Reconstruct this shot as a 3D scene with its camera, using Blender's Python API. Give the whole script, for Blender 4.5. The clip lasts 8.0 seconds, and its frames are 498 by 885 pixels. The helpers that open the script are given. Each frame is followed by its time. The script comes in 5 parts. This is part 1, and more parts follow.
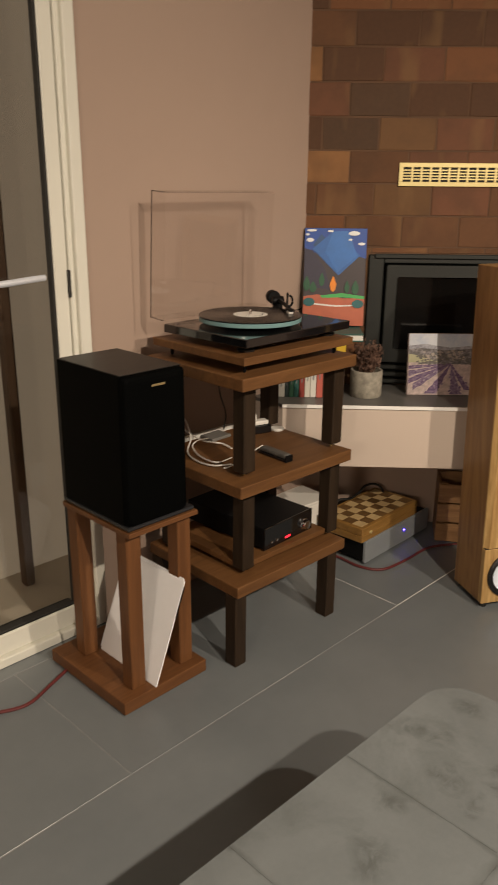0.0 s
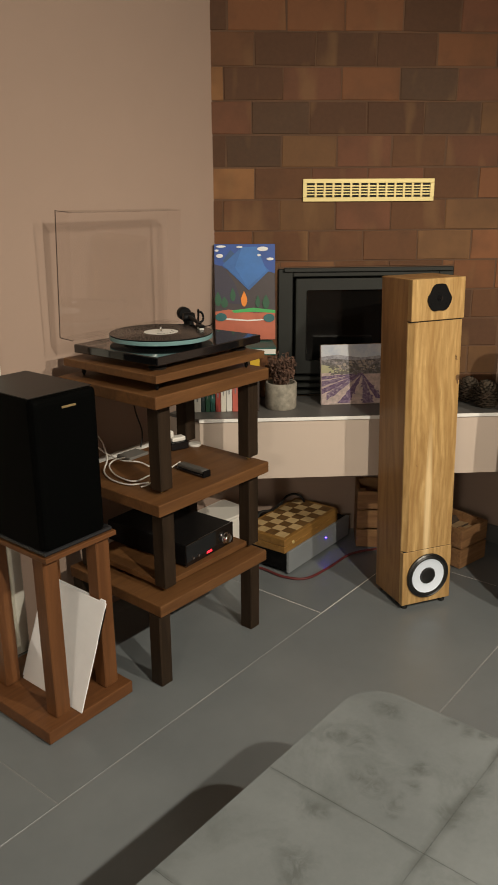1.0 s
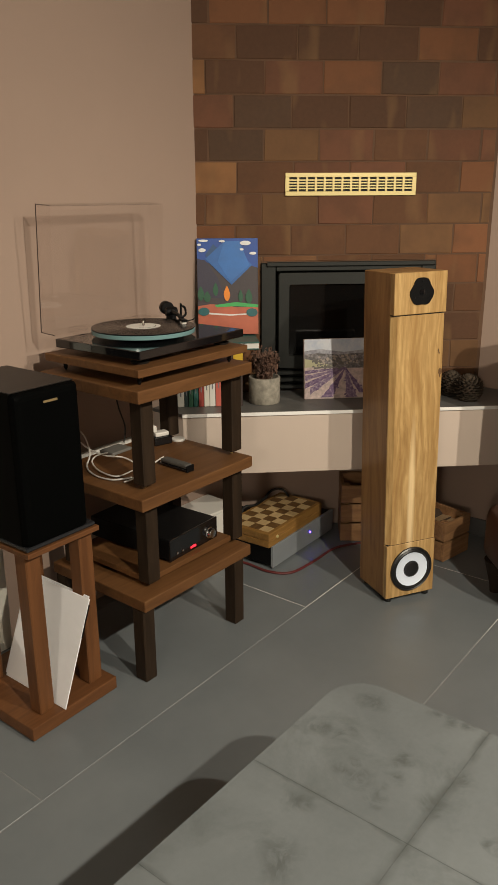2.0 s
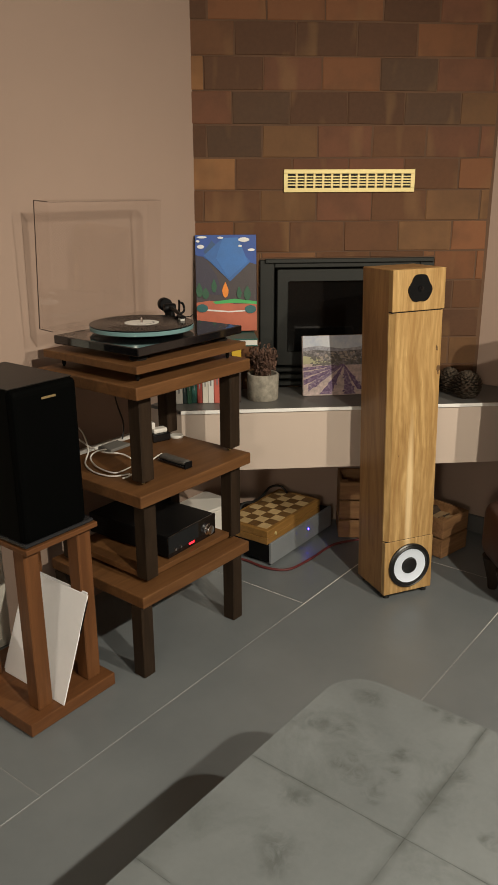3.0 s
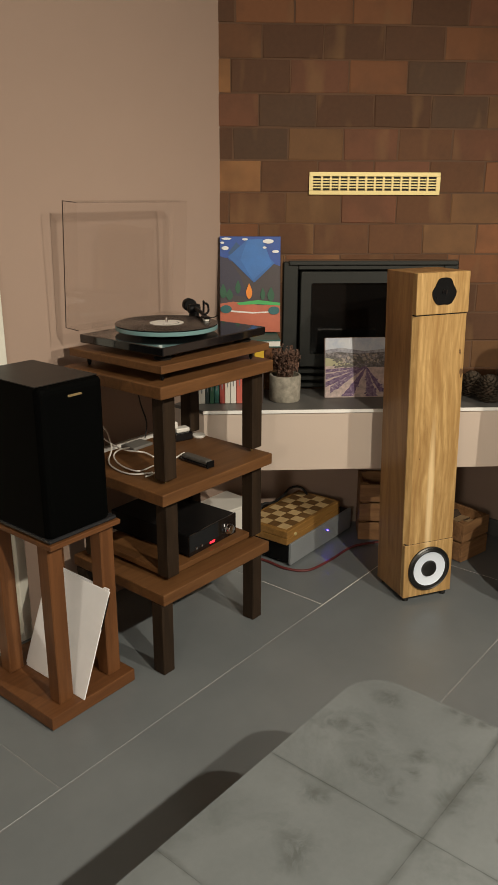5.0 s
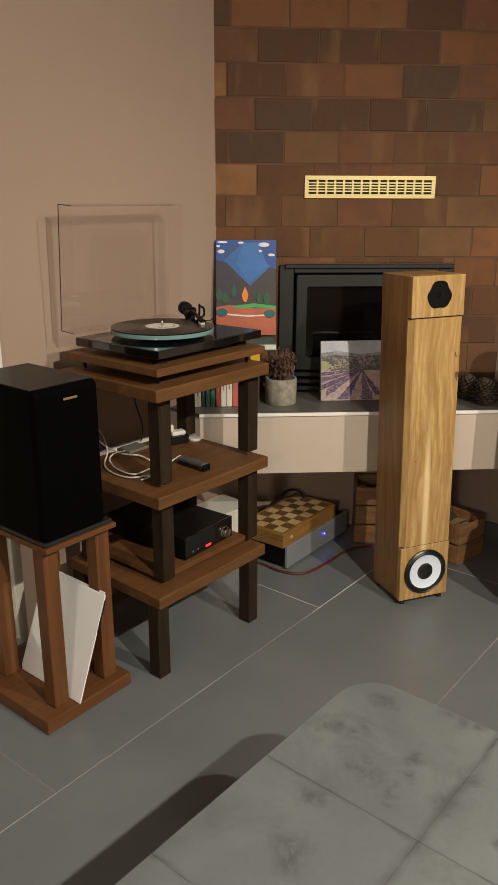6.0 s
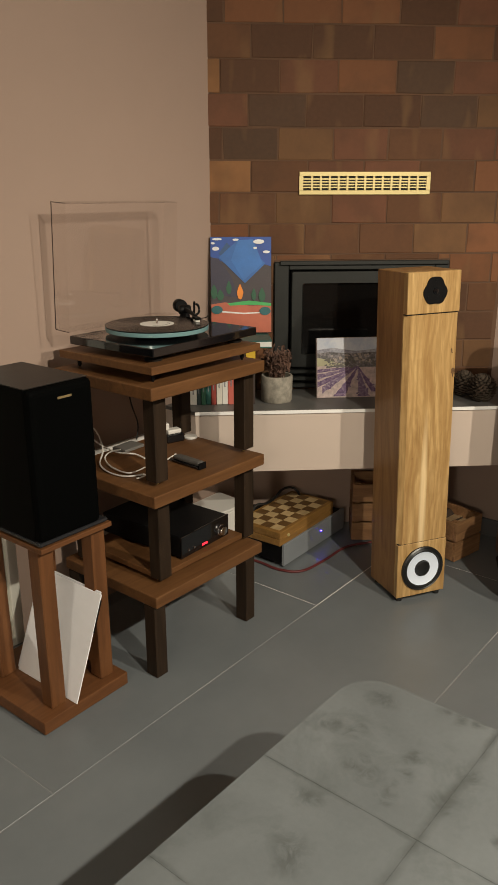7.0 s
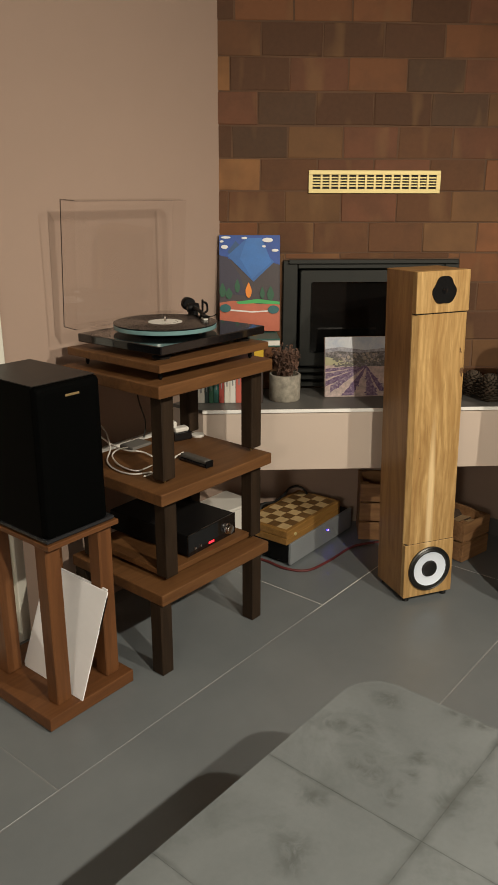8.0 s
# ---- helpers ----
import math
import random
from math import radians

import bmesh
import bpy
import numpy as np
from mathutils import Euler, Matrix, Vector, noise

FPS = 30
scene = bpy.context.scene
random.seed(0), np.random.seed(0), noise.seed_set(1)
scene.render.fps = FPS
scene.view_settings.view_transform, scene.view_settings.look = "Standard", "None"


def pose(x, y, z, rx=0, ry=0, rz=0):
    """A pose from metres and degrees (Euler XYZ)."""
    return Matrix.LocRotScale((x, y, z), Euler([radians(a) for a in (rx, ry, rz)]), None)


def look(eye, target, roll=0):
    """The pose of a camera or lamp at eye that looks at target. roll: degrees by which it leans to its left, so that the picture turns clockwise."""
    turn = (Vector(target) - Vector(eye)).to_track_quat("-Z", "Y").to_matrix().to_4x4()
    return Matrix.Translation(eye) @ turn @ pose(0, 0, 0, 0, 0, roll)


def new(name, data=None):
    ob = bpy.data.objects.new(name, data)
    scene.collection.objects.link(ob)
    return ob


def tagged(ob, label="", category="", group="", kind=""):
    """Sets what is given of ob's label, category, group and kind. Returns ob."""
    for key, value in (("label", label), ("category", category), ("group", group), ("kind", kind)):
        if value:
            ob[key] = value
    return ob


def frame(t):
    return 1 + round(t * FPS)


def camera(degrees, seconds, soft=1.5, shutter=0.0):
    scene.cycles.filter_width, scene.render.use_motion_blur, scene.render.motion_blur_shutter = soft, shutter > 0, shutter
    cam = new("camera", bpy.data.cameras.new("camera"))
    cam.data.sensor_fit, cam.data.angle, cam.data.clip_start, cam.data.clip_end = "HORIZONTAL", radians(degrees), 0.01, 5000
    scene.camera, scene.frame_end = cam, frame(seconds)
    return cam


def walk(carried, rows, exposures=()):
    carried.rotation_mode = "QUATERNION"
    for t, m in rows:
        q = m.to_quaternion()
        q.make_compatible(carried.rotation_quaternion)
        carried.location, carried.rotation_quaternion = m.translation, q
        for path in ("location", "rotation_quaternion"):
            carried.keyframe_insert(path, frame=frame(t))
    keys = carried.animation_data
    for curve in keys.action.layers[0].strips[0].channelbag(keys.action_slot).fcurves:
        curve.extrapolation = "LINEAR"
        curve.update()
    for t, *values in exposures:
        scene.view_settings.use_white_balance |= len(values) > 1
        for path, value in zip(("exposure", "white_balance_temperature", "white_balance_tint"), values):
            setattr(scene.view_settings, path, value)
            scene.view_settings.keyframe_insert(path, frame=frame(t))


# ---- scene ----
cam = camera(36.0, 8.0, soft=1.3, shutter=0.4)
PATH = [
    (0.0, pose(-0.0373, 0.0100, 1.3542, 71.362, -0.524, 2.200)),
    (0.5, pose(-0.0177, 0.0036, 1.3595, 72.388, 0.117, -1.453)),
    (1.0, pose(-0.0045, 0.0017, 1.3613, 72.402, 0.345, -3.769)),
    (1.5, pose(-0.0014, 0.0036, 1.3573, 72.255, 0.392, -4.769)),
    (3.0, pose(0.0012, 0.0007, 1.3535, 71.907, 0.231, -5.016)),
    (3.5, pose(-0.0004, 0.0008, 1.3522, 71.778, 0.076, -4.517)),
    (4.0, pose(-0.0066, -0.0020, 1.3540, 71.688, -0.129, -3.803)),
    (4.5, pose(-0.0114, -0.0095, 1.3560, 71.799, -0.157, -3.398)),
    (6.0, pose(-0.0070, -0.0141, 1.3553, 72.245, -0.179, -3.662)),
    (6.5, pose(-0.0060, -0.0104, 1.3554, 72.147, 0.053, -3.902)),
    (7.0, pose(-0.0043, -0.0048, 1.3519, 72.091, 0.106, -4.020)),
    (7.5, pose(-0.0030, -0.0019, 1.3503, 72.025, 0.057, -3.853)),
    (8.0, pose(-0.0020, -0.0026, 1.3512, 71.987, -0.103, -3.321)),
]
walk(cam, PATH, exposures=((0.0, -0.02, 6950, 16), (0.5, -0.05, 6650, 12), (1.0, -0.05, 6520, 10), (1.5, -0.05, 6500, 10), (3.0, -0.05, 6500, 10), (8.0, -0.05, 6500, 10)))

# ---------------------------------------------------------------- light
world = bpy.data.worlds.new("night")
scene.world = world
world.use_nodes = True
world.node_tree.nodes["Background"].inputs[0].default_value = (0.55, 0.62, 0.8, 1)
world.node_tree.nodes["Background"].inputs[1].default_value = 0.004
scene.view_settings.exposure = 0.0


def spot(name, place, aim, watts, colour, radius, cone):
    """A ceiling spotlight that is turned towards aim."""
    data = bpy.data.lights.new(name, "SPOT")
    data.energy, data.color, data.shadow_soft_size = watts, colour, radius
    data.spot_size, data.spot_blend = radians(cone), 0.75
    ob = new(name, data)
    ob.matrix_world = look(place, aim)
    return ob


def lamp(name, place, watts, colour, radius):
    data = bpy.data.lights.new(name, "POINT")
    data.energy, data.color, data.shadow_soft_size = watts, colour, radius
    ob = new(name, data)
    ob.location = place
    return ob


WARM = (1.0, 0.905, 0.73)
spot("ceiling_spot", (1.24, -0.475, 2.42), (0.28, 1.90, 0.46), 256, WARM, 0.025, 90)
spot("ceiling_spot", (1.93, 0.25, 2.42), (1.15, 1.6, 0.3), 190, WARM, 0.025, 92)
# Unseen fill lamp added behind the camera to lift the shaded parts.
lamp("fill_lamp", (-1.05, -2.25, 1.75), 86, WARM, 0.14)

# ---------------------------------------------------------------- axes of the room
TURN = 47.5                       # the room's long walls against the brick chimney breast
CU, SU = math.cos(radians(TURN)), math.sin(radians(TURN))
YB = 2.875                        # face of the brick chimney breast
WALL_W = 1.90                     # window wall
WALL_U = 2.90                     # right-hand wall
CEIL = 2.55
SHELF = 0.63                      # top of the hearth shelf


def uw(u, w, z=0.0):
    return Vector((u * CU - w * SU, u * SU + w * CU, z))


ROOM = Matrix.Rotation(radians(TURN), 4, "Z")


# ---------------------------------------------------------------- materials
def nodes_of(name):
    m = bpy.data.materials.new(name)
    m.use_nodes = True
    nt = m.node_tree
    return m, nt, nt.nodes["Principled BSDF"]


def link(nt, a, b):
    nt.links.new(a, b)


def coords(nt, scale=(1, 1, 1), generated=False, rot=(0, 0, 0)):
    tc = nt.nodes.new("ShaderNodeTexCoord")
    mp = nt.nodes.new("ShaderNodeMapping")
    mp.inputs["Scale"].default_value = scale
    mp.inputs["Rotation"].default_value = [radians(a) for a in rot]
    link(nt, tc.outputs["Generated" if generated else "Object"], mp.inputs[0])
    return mp.outputs[0]


def noise_tex(nt, vec, scale, detail=4, rough=0.55, distort=0.0):
    n = nt.nodes.new("ShaderNodeTexNoise")
    n.inputs["Scale"].default_value, n.inputs["Detail"].default_value = scale, detail
    n.inputs["Roughness"].default_value, n.inputs["Distortion"].default_value = rough, distort
    if vec is not None:
        link(nt, vec, n.inputs["Vector"])
    return n.outputs[0]


def ramp(nt, fac, stops):
    r = nt.nodes.new("ShaderNodeValToRGB")
    els = r.color_ramp.elements
    while len(els) < len(stops):
        els.new(0.5)
    for e, (p, c) in zip(els, stops):
        e.position, e.color = p, (*c, 1)
    link(nt, fac, r.inputs[0])
    return r.outputs[0]


def mixc(nt, fac, a, b, mode="MIX"):
    m = nt.nodes.new("ShaderNodeMix")
    m.data_type, m.blend_type = "RGBA", mode
    for k, val in ((0, fac), (6, a), (7, b)):
        if isinstance(val, (int, float)):
            m.inputs[k].default_value = val
        elif isinstance(val, tuple):
            m.inputs[k].default_value = (*val, 1)
        else:
            link(nt, val, m.inputs[k])
    return m.outputs[2]


def bump(nt, bsdf, height, strength, dist=0.002):
    b = nt.nodes.new("ShaderNodeBump")
    b.inputs["Strength"].default_value, b.inputs["Distance"].default_value = strength, dist
    link(nt, height, b.inputs["Height"])
    link(nt, b.outputs[0], bsdf.inputs["Normal"])


def surface(name, colour, rough=0.5, metal=0.0, vary=0.15, big=3.0, fine=60.0, relief=0.1, spec=0.5, coat=0.0):
    """A plain surface with clouding at two scales and fine relief."""
    m, nt, b = nodes_of(name)
    vec = coords(nt)
    n1, n2 = noise_tex(nt, vec, big), noise_tex(nt, vec, fine, 3)
    dark = tuple(c * (1 - vary) for c in colour)
    light = tuple(min(1, c * (1 + vary)) for c in colour)
    c1 = ramp(nt, n1, [(0.3, dark), (0.7, light)])
    c2 = mixc(nt, 0.25, c1, mixc(nt, n2, dark, light))
    link(nt, c2, b.inputs["Base Color"])
    r = nt.nodes.new("ShaderNodeMapRange")
    r.inputs[3].default_value, r.inputs[4].default_value = max(0.02, rough - 0.08), min(1, rough + 0.08)
    link(nt, n1, r.inputs[0])
    link(nt, r.outputs[0], b.inputs["Roughness"])
    b.inputs["Metallic"].default_value = metal
    b.inputs["Specular IOR Level"].default_value = spec
    b.inputs["Coat Weight"].default_value = coat
    if relief:
        bump(nt, b, n2, relief, 0.001)
    return m


def wood(name, dark, light, rough=0.5, stretch=(1, 12, 12), scale=3.0, fine=40, knots=False, coat=0.0, spec=0.4, figure=0.8, streak=False):
    """Wood grain that runs along the axis with the small stretch."""
    m, nt, b = nodes_of(name)
    info = nt.nodes.new("ShaderNodeObjectInfo")
    add = nt.nodes.new("ShaderNodeVectorMath")
    vec = coords(nt, stretch)
    link(nt, vec, add.inputs[0])
    sc = nt.nodes.new("ShaderNodeVectorMath")
    sc.operation = "SCALE"
    sc.inputs[0].default_value = (7, 5, 3)
    link(nt, info.outputs["Random"], sc.inputs["Scale"])
    link(nt, sc.outputs[0], add.inputs[1])
    vec = add.outputs[0]
    n1 = noise_tex(nt, vec, scale, 5, 0.6, figure)
    n2 = noise_tex(nt, vec, fine, 4, 0.6)
    mid = tuple((a + c) / 2 for a, c in zip(dark, light))
    c1 = ramp(nt, n1, [(0.32, dark), (0.5, mid), (0.68, light)])
    c2 = mixc(nt, 0.3, c1, mixc(nt, n2, dark, light))
    if knots:
        v = nt.nodes.new("ShaderNodeTexVoronoi")
        v.inputs["Scale"].default_value = 1.0
        link(nt, coords(nt, (5.5, 5.5, 2.6)), v.inputs["Vector"])
        k = ramp(nt, v.outputs["Distance"], [(0.02, (1, 1, 1)), (0.1, (0, 0, 0))])
        c2 = mixc(nt, k, c2, tuple(c * 0.25 for c in dark))
    if streak:
        # growth rings cut lengthwise, and one long pale streak of sapwood
        wv = nt.nodes.new("ShaderNodeTexWave")
        wv.inputs["Scale"].default_value, wv.inputs["Distortion"].default_value = 2.6, 14.0
        wv.inputs["Detail"].default_value, wv.inputs["Detail Scale"].default_value = 3.0, 0.9
        link(nt, coords(nt, (5.0, 5.0, 1.3)), wv.inputs["Vector"])
        c2 = mixc(nt, calc(nt, "MULTIPLY", wv.outputs["Fac"], 0.40), c2, tuple(k * 0.8 for k in dark))
        # pores and flecks, and broad brown clouds beside the knots
        pores = noise_tex(nt, coords(nt, (150, 150, 9)), 1.0, 4, 0.65, 0.6)
        c2 = mixc(nt, ramp(nt, pores, [(0.50, (0, 0, 0)), (0.68, (0.5, 0.5, 0.5))]), c2, tuple(k * 0.75 for k in dark))
        cloud = noise_tex(nt, coords(nt, (9, 9, 5)), 1.0, 3, 0.5, 1.5)
        c2 = mixc(nt, ramp(nt, cloud, [(0.52, (0, 0, 0)), (0.74, (0.45, 0.45, 0.45))]), c2, dark)
        sap = spot_mask(nt, wobble(nt, coords(nt, (1, 1, 0.05)), 9, 0.02), (0.088, 0.0, 0.018), 0.017, 0.6)
        c2 = mixc(nt, calc(nt, "MULTIPLY", sap, 0.7), c2, (0.86, 0.66, 0.38))
    link(nt, c2, b.inputs["Base Color"])
    b.inputs["Roughness"].default_value = rough
    b.inputs["Coat Weight"].default_value = coat
    b.inputs["Specular IOR Level"].default_value = spec
    bump(nt, b, n2, 0.12, 0.0008)
    return m


def thin_glass(name, tint, mirror=0.04):
    """A thin clear sheet: light passes straight through, the surface mirrors by Fresnel."""
    m, nt, b = nodes_of(name)
    nt.nodes.remove(b)
    clear, gloss = nt.nodes.new("ShaderNodeBsdfTransparent"), nt.nodes.new("ShaderNodeBsdfGlossy")
    clear.inputs[0].default_value = (*tint, 1)
    gloss.inputs["Roughness"].default_value = 0.02
    lw, mix = nt.nodes.new("ShaderNodeLayerWeight"), nt.nodes.new("ShaderNodeMixShader")
    lw.inputs[0].default_value = 0.5
    steep, amount = nt.nodes.new("ShaderNodeMath"), nt.nodes.new("ShaderNodeMath")
    steep.operation, amount.operation = "POWER", "MULTIPLY_ADD"
    steep.inputs[1].default_value = 5.0
    amount.inputs[1].default_value, amount.inputs[2].default_value = 1 - mirror, mirror
    link(nt, lw.outputs["Facing"], steep.inputs[0])
    link(nt, steep.outputs[0], amount.inputs[0])
    link(nt, amount.outputs[0], mix.inputs[0])
    link(nt, clear.outputs[0], mix.inputs[1])
    link(nt, gloss.outputs[0], mix.inputs[2])
    link(nt, mix.outputs[0], nt.nodes["Material Output"].inputs[0])
    return m


def glow(name, colour, strength):
    m, nt, b = nodes_of(name)
    b.inputs["Base Color"].default_value = (*colour, 1)
    b.inputs["Emission Color"].default_value = (*colour, 1)
    b.inputs["Emission Strength"].default_value = strength
    return m


def spot_mask(nt, vec, centre, radius, soft=1.0):
    """1 at the centre, falling to 0 at the radius."""
    d = nt.nodes.new("ShaderNodeVectorMath")
    d.operation = "DISTANCE"
    d.inputs[1].default_value = centre
    link(nt, vec, d.inputs[0])
    r = nt.nodes.new("ShaderNodeMapRange")
    r.inputs[1].default_value, r.inputs[2].default_value = radius * (1 - soft), radius
    r.inputs[3].default_value, r.inputs[4].default_value = 1, 0
    link(nt, d.outputs["Value"], r.inputs[0])
    return r.outputs[0]


def line_mask(nt, vec, axis, at, half):
    """1 along a line across one axis, falling to 0 at half a width."""
    sep = nt.nodes.new("ShaderNodeSeparateXYZ")
    link(nt, vec, sep.inputs[0])
    d = calc(nt, "ABSOLUTE", calc(nt, "SUBTRACT", sep.outputs[axis], at))
    r = nt.nodes.new("ShaderNodeMapRange")
    r.inputs[1].default_value, r.inputs[2].default_value = 0, half
    r.inputs[3].default_value, r.inputs[4].default_value = 1, 0
    link(nt, d, r.inputs[0])
    return r.outputs[0]


def calc(nt, op, a, b=None):
    m = nt.nodes.new("ShaderNodeMath")
    m.operation = op
    for k, val in ((0, a), (1, b)):
        if isinstance(val, (int, float)):
            m.inputs[k].default_value = val
        elif val is not None:
            link(nt, val, m.inputs[k])
    return m.outputs[0]


def wobble(nt, vec, scale, amount):
    """The coordinates pushed about by noise, for ragged edges."""
    n = nt.nodes.new("ShaderNodeTexNoise")
    n.inputs["Scale"].default_value, n.inputs["Detail"].default_value = scale, 4
    link(nt, vec, n.inputs["Vector"])
    m = nt.nodes.new("ShaderNodeVectorMath")
    m.operation = "MULTIPLY_ADD"
    m.inputs[1].default_value = (amount, amount, 0)
    link(nt, n.outputs["Color"], m.inputs[0])
    off = nt.nodes.new("ShaderNodeVectorMath")
    off.inputs[1].default_value = (-amount / 2, -amount / 2, 0)
    link(nt, vec, off.inputs[0])
    link(nt, off.outputs[0], m.inputs[2])
    return m.outputs[0]


def plaster_material(name, colour):
    m, nt, b = nodes_of(name)
    vec = coords(nt)
    n1, n2, n3 = noise_tex(nt, vec, 1.3, 3), noise_tex(nt, vec, 9, 4), noise_tex(nt, vec, 180, 3)
    c = ramp(nt, n1, [(0.3, tuple(k * 0.93 for k in colour)), (0.7, colour)])
    c = mixc(nt, 0.2, c, mixc(nt, n2, tuple(k * 0.85 for k in colour), tuple(min(1, k * 1.05) for k in colour)))
    link(nt, c, b.inputs["Base Color"])
    b.inputs["Roughness"].default_value = 0.75
    b.inputs["Specular IOR Level"].default_value = 0.3
    bump(nt, b, n3, 0.15, 0.001)
    return m


def brick_material(name, tone):
    """One firing of brick: its own tone, scorched patches and thin glaze."""
    m, nt, b = nodes_of(name)
    info = nt.nodes.new("ShaderNodeObjectInfo")
    vec = coords(nt)
    base = ramp(nt, info.outputs["Random"], [(0.0, tuple(k * 0.88 for k in tone)), (1.0, tuple(k * 1.14 for k in tone))])
    # scorched and pale patches within each brick
    sc = nt.nodes.new("ShaderNodeVectorMath")
    sc.operation = "MULTIPLY_ADD"
    sc.inputs[1].default_value = (1, 1, 1)
    mul = nt.nodes.new("ShaderNodeVectorMath")
    mul.operation = "SCALE"
    mul.inputs[0].default_value = (31, 17, 23)
    link(nt, info.outputs["Random"], mul.inputs["Scale"])
    link(nt, vec, sc.inputs[0])
    link(nt, mul.outputs[0], sc.inputs[2])
    patch = noise_tex(nt, sc.outputs[0], 9, 2, 0.5)
    fine = noise_tex(nt, sc.outputs[0], 70, 4, 0.6)
    c = mixc(nt, ramp(nt, patch, [(0.46, (0, 0, 0)), (0.72, (0.45, 0.45, 0.45))]), base, (0.066, 0.037, 0.023))
    # pale upright bands where the glaze ran thin
    st = nt.nodes.new("ShaderNodeVectorMath")
    st.operation = "MULTIPLY"
    st.inputs[1].default_value = (1, 1, 0.3)
    link(nt, sc.outputs[0], st.inputs[0])
    band = noise_tex(nt, st.outputs[0], 13, 2, 0.4)
    c = mixc(nt, ramp(nt, band, [(0.57, (0, 0, 0)), (0.72, (0.5, 0.5, 0.5))]), c, (0.225, 0.130, 0.06))
    c = mixc(nt, 0.22, c, mixc(nt, fine, (0.07, 0.04, 0.024), (0.19, 0.095, 0.05)))
    link(nt, c, b.inputs["Base Color"])
    b.inputs["Roughness"].default_value = 0.7
    b.inputs["Specular IOR Level"].default_value = 0.15
    bump(nt, b, fine, 0.2, 0.001)
    return m


def tile_material():
    m, nt, b = nodes_of("floor_tile")
    info = nt.nodes.new("ShaderNodeObjectInfo")
    vec = coords(nt)
    n1, n2, n3 = noise_tex(nt, vec, 3.2, 4), noise_tex(nt, vec, 22, 5, 0.65), noise_tex(nt, vec, 160, 3)
    c = ramp(nt, n1, [(0.3, (0.146, 0.162, 0.173)), (0.7, (0.184, 0.202, 0.212))])
    c = mixc(nt, 0.3, c, mixc(nt, n2, (0.113, 0.127, 0.136), (0.185, 0.2, 0.207)))
    c = mixc(nt, mixc(nt, 0.0, info.outputs["Random"], info.outputs["Random"]), c, mixc(nt, 1.0, c, (0.93, 0.93, 0.94), "MULTIPLY"))
    link(nt, c, b.inputs["Base Color"])
    r = nt.nodes.new("ShaderNodeMapRange")
    r.inputs[3].default_value, r.inputs[4].default_value = 0.27, 0.42
    link(nt, n2, r.inputs[0])
    link(nt, r.outputs[0], b.inputs["Roughness"])
    b.inputs["Specular IOR Level"].default_value = 0.65
    bump(nt, b, n3, 0.08, 0.0008)
    return m


SMEARS = ((-0.179, -0.044, 0.032), (-0.171, -0.099, 0.030), (-0.193, -0.004, 0.024), (-0.252, -0.134, 0.020), (-0.220, -0.152, 0.020), (-0.255, -0.167, 0.036), (-0.268, -0.211, 0.026),
          (-0.214, -0.219, 0.024), (-0.165, -0.215, 0.026), (-0.362, -0.116, 0.030), (-0.017, -0.191, 0.018), (-0.012, -0.230, 0.024), (-0.004, -0.266, 0.018), (-0.246, -0.412, 0.020),
          (-0.150, -0.303, 0.030), (-0.229, -0.300, 0.032), (-0.050, -0.090, 0.040), (-0.470, -0.160, 0.050))


def slab_material():
    """Worn grey stone of the low table, with dark smears and rubbed marks."""
    m, nt, b = nodes_of("worn_stone")
    vec = coords(nt)
    n1 = noise_tex(nt, vec, 4, 4, 0.55, 0.4)
    n2 = noise_tex(nt, vec, 7, 7, 0.68, 0.5)
    n3 = noise_tex(nt, vec, 90, 4)
    c = ramp(nt, n1, [(0.3, (0.102, 0.114, 0.121)), (0.7, (0.166, 0.183, 0.192))])
    c = mixc(nt, ramp(nt, n2, [(0.52, (0, 0, 0)), (0.66, (0.5, 0.5, 0.5))]), c, (0.078, 0.089, 0.090))
    # rubbed dark smears, and dirt that gathers along the joints
    ragged, torn = wobble(nt, vec, 15, 0.085), noise_tex(nt, vec, 22, 5, 0.62, 1.6)
    marks = None
    for x, y, r in SMEARS:
        k = spot_mask(nt, ragged, (x, y, 0.4), r, 0.75)
        marks = k if marks is None else calc(nt, "MAXIMUM", marks, k)
    marks = calc(nt, "MULTIPLY", marks, ramp(nt, torn, [(0.40, (0.1, 0.1, 0.1)), (0.58, (1, 1, 1))]))
    c = mixc(nt, calc(nt, "MULTIPLY", marks, 0.8), c, (0.056, 0.063, 0.063))
    bent = wobble(nt, vec, 22, 0.022)
    dirt = calc(nt, "MAXIMUM", calc(nt, "MULTIPLY", line_mask(nt, bent, 0, -0.327, 0.007), 0.75), line_mask(nt, bent, 1, -0.302, 0.014))
    dirt = calc(nt, "MAXIMUM", dirt, line_mask(nt, bent, 0, -0.610, 0.008))
    dirt = calc(nt, "MULTIPLY", dirt, ramp(nt, noise_tex(nt, vec, 11, 3), [(0.36, (0.25, 0.25, 0.25)), (0.56, (0.9, 0.9, 0.9))]))
    c = mixc(nt, dirt, c, (0.058, 0.065, 0.065))
    c = mixc(nt, 0.18, c, mixc(nt, n3, (0.095, 0.107, 0.110), (0.215, 0.236, 0.238)))
    link(nt, c, b.inputs["Base Color"])
    r = nt.nodes.new("ShaderNodeMapRange")
    r.inputs[3].default_value, r.inputs[4].default_value = 0.4, 0.65
    link(nt, n2, r.inputs[0])
    link(nt, r.outputs[0], b.inputs["Roughness"])
    bump(nt, b, n3, 0.15, 0.001)
    return m


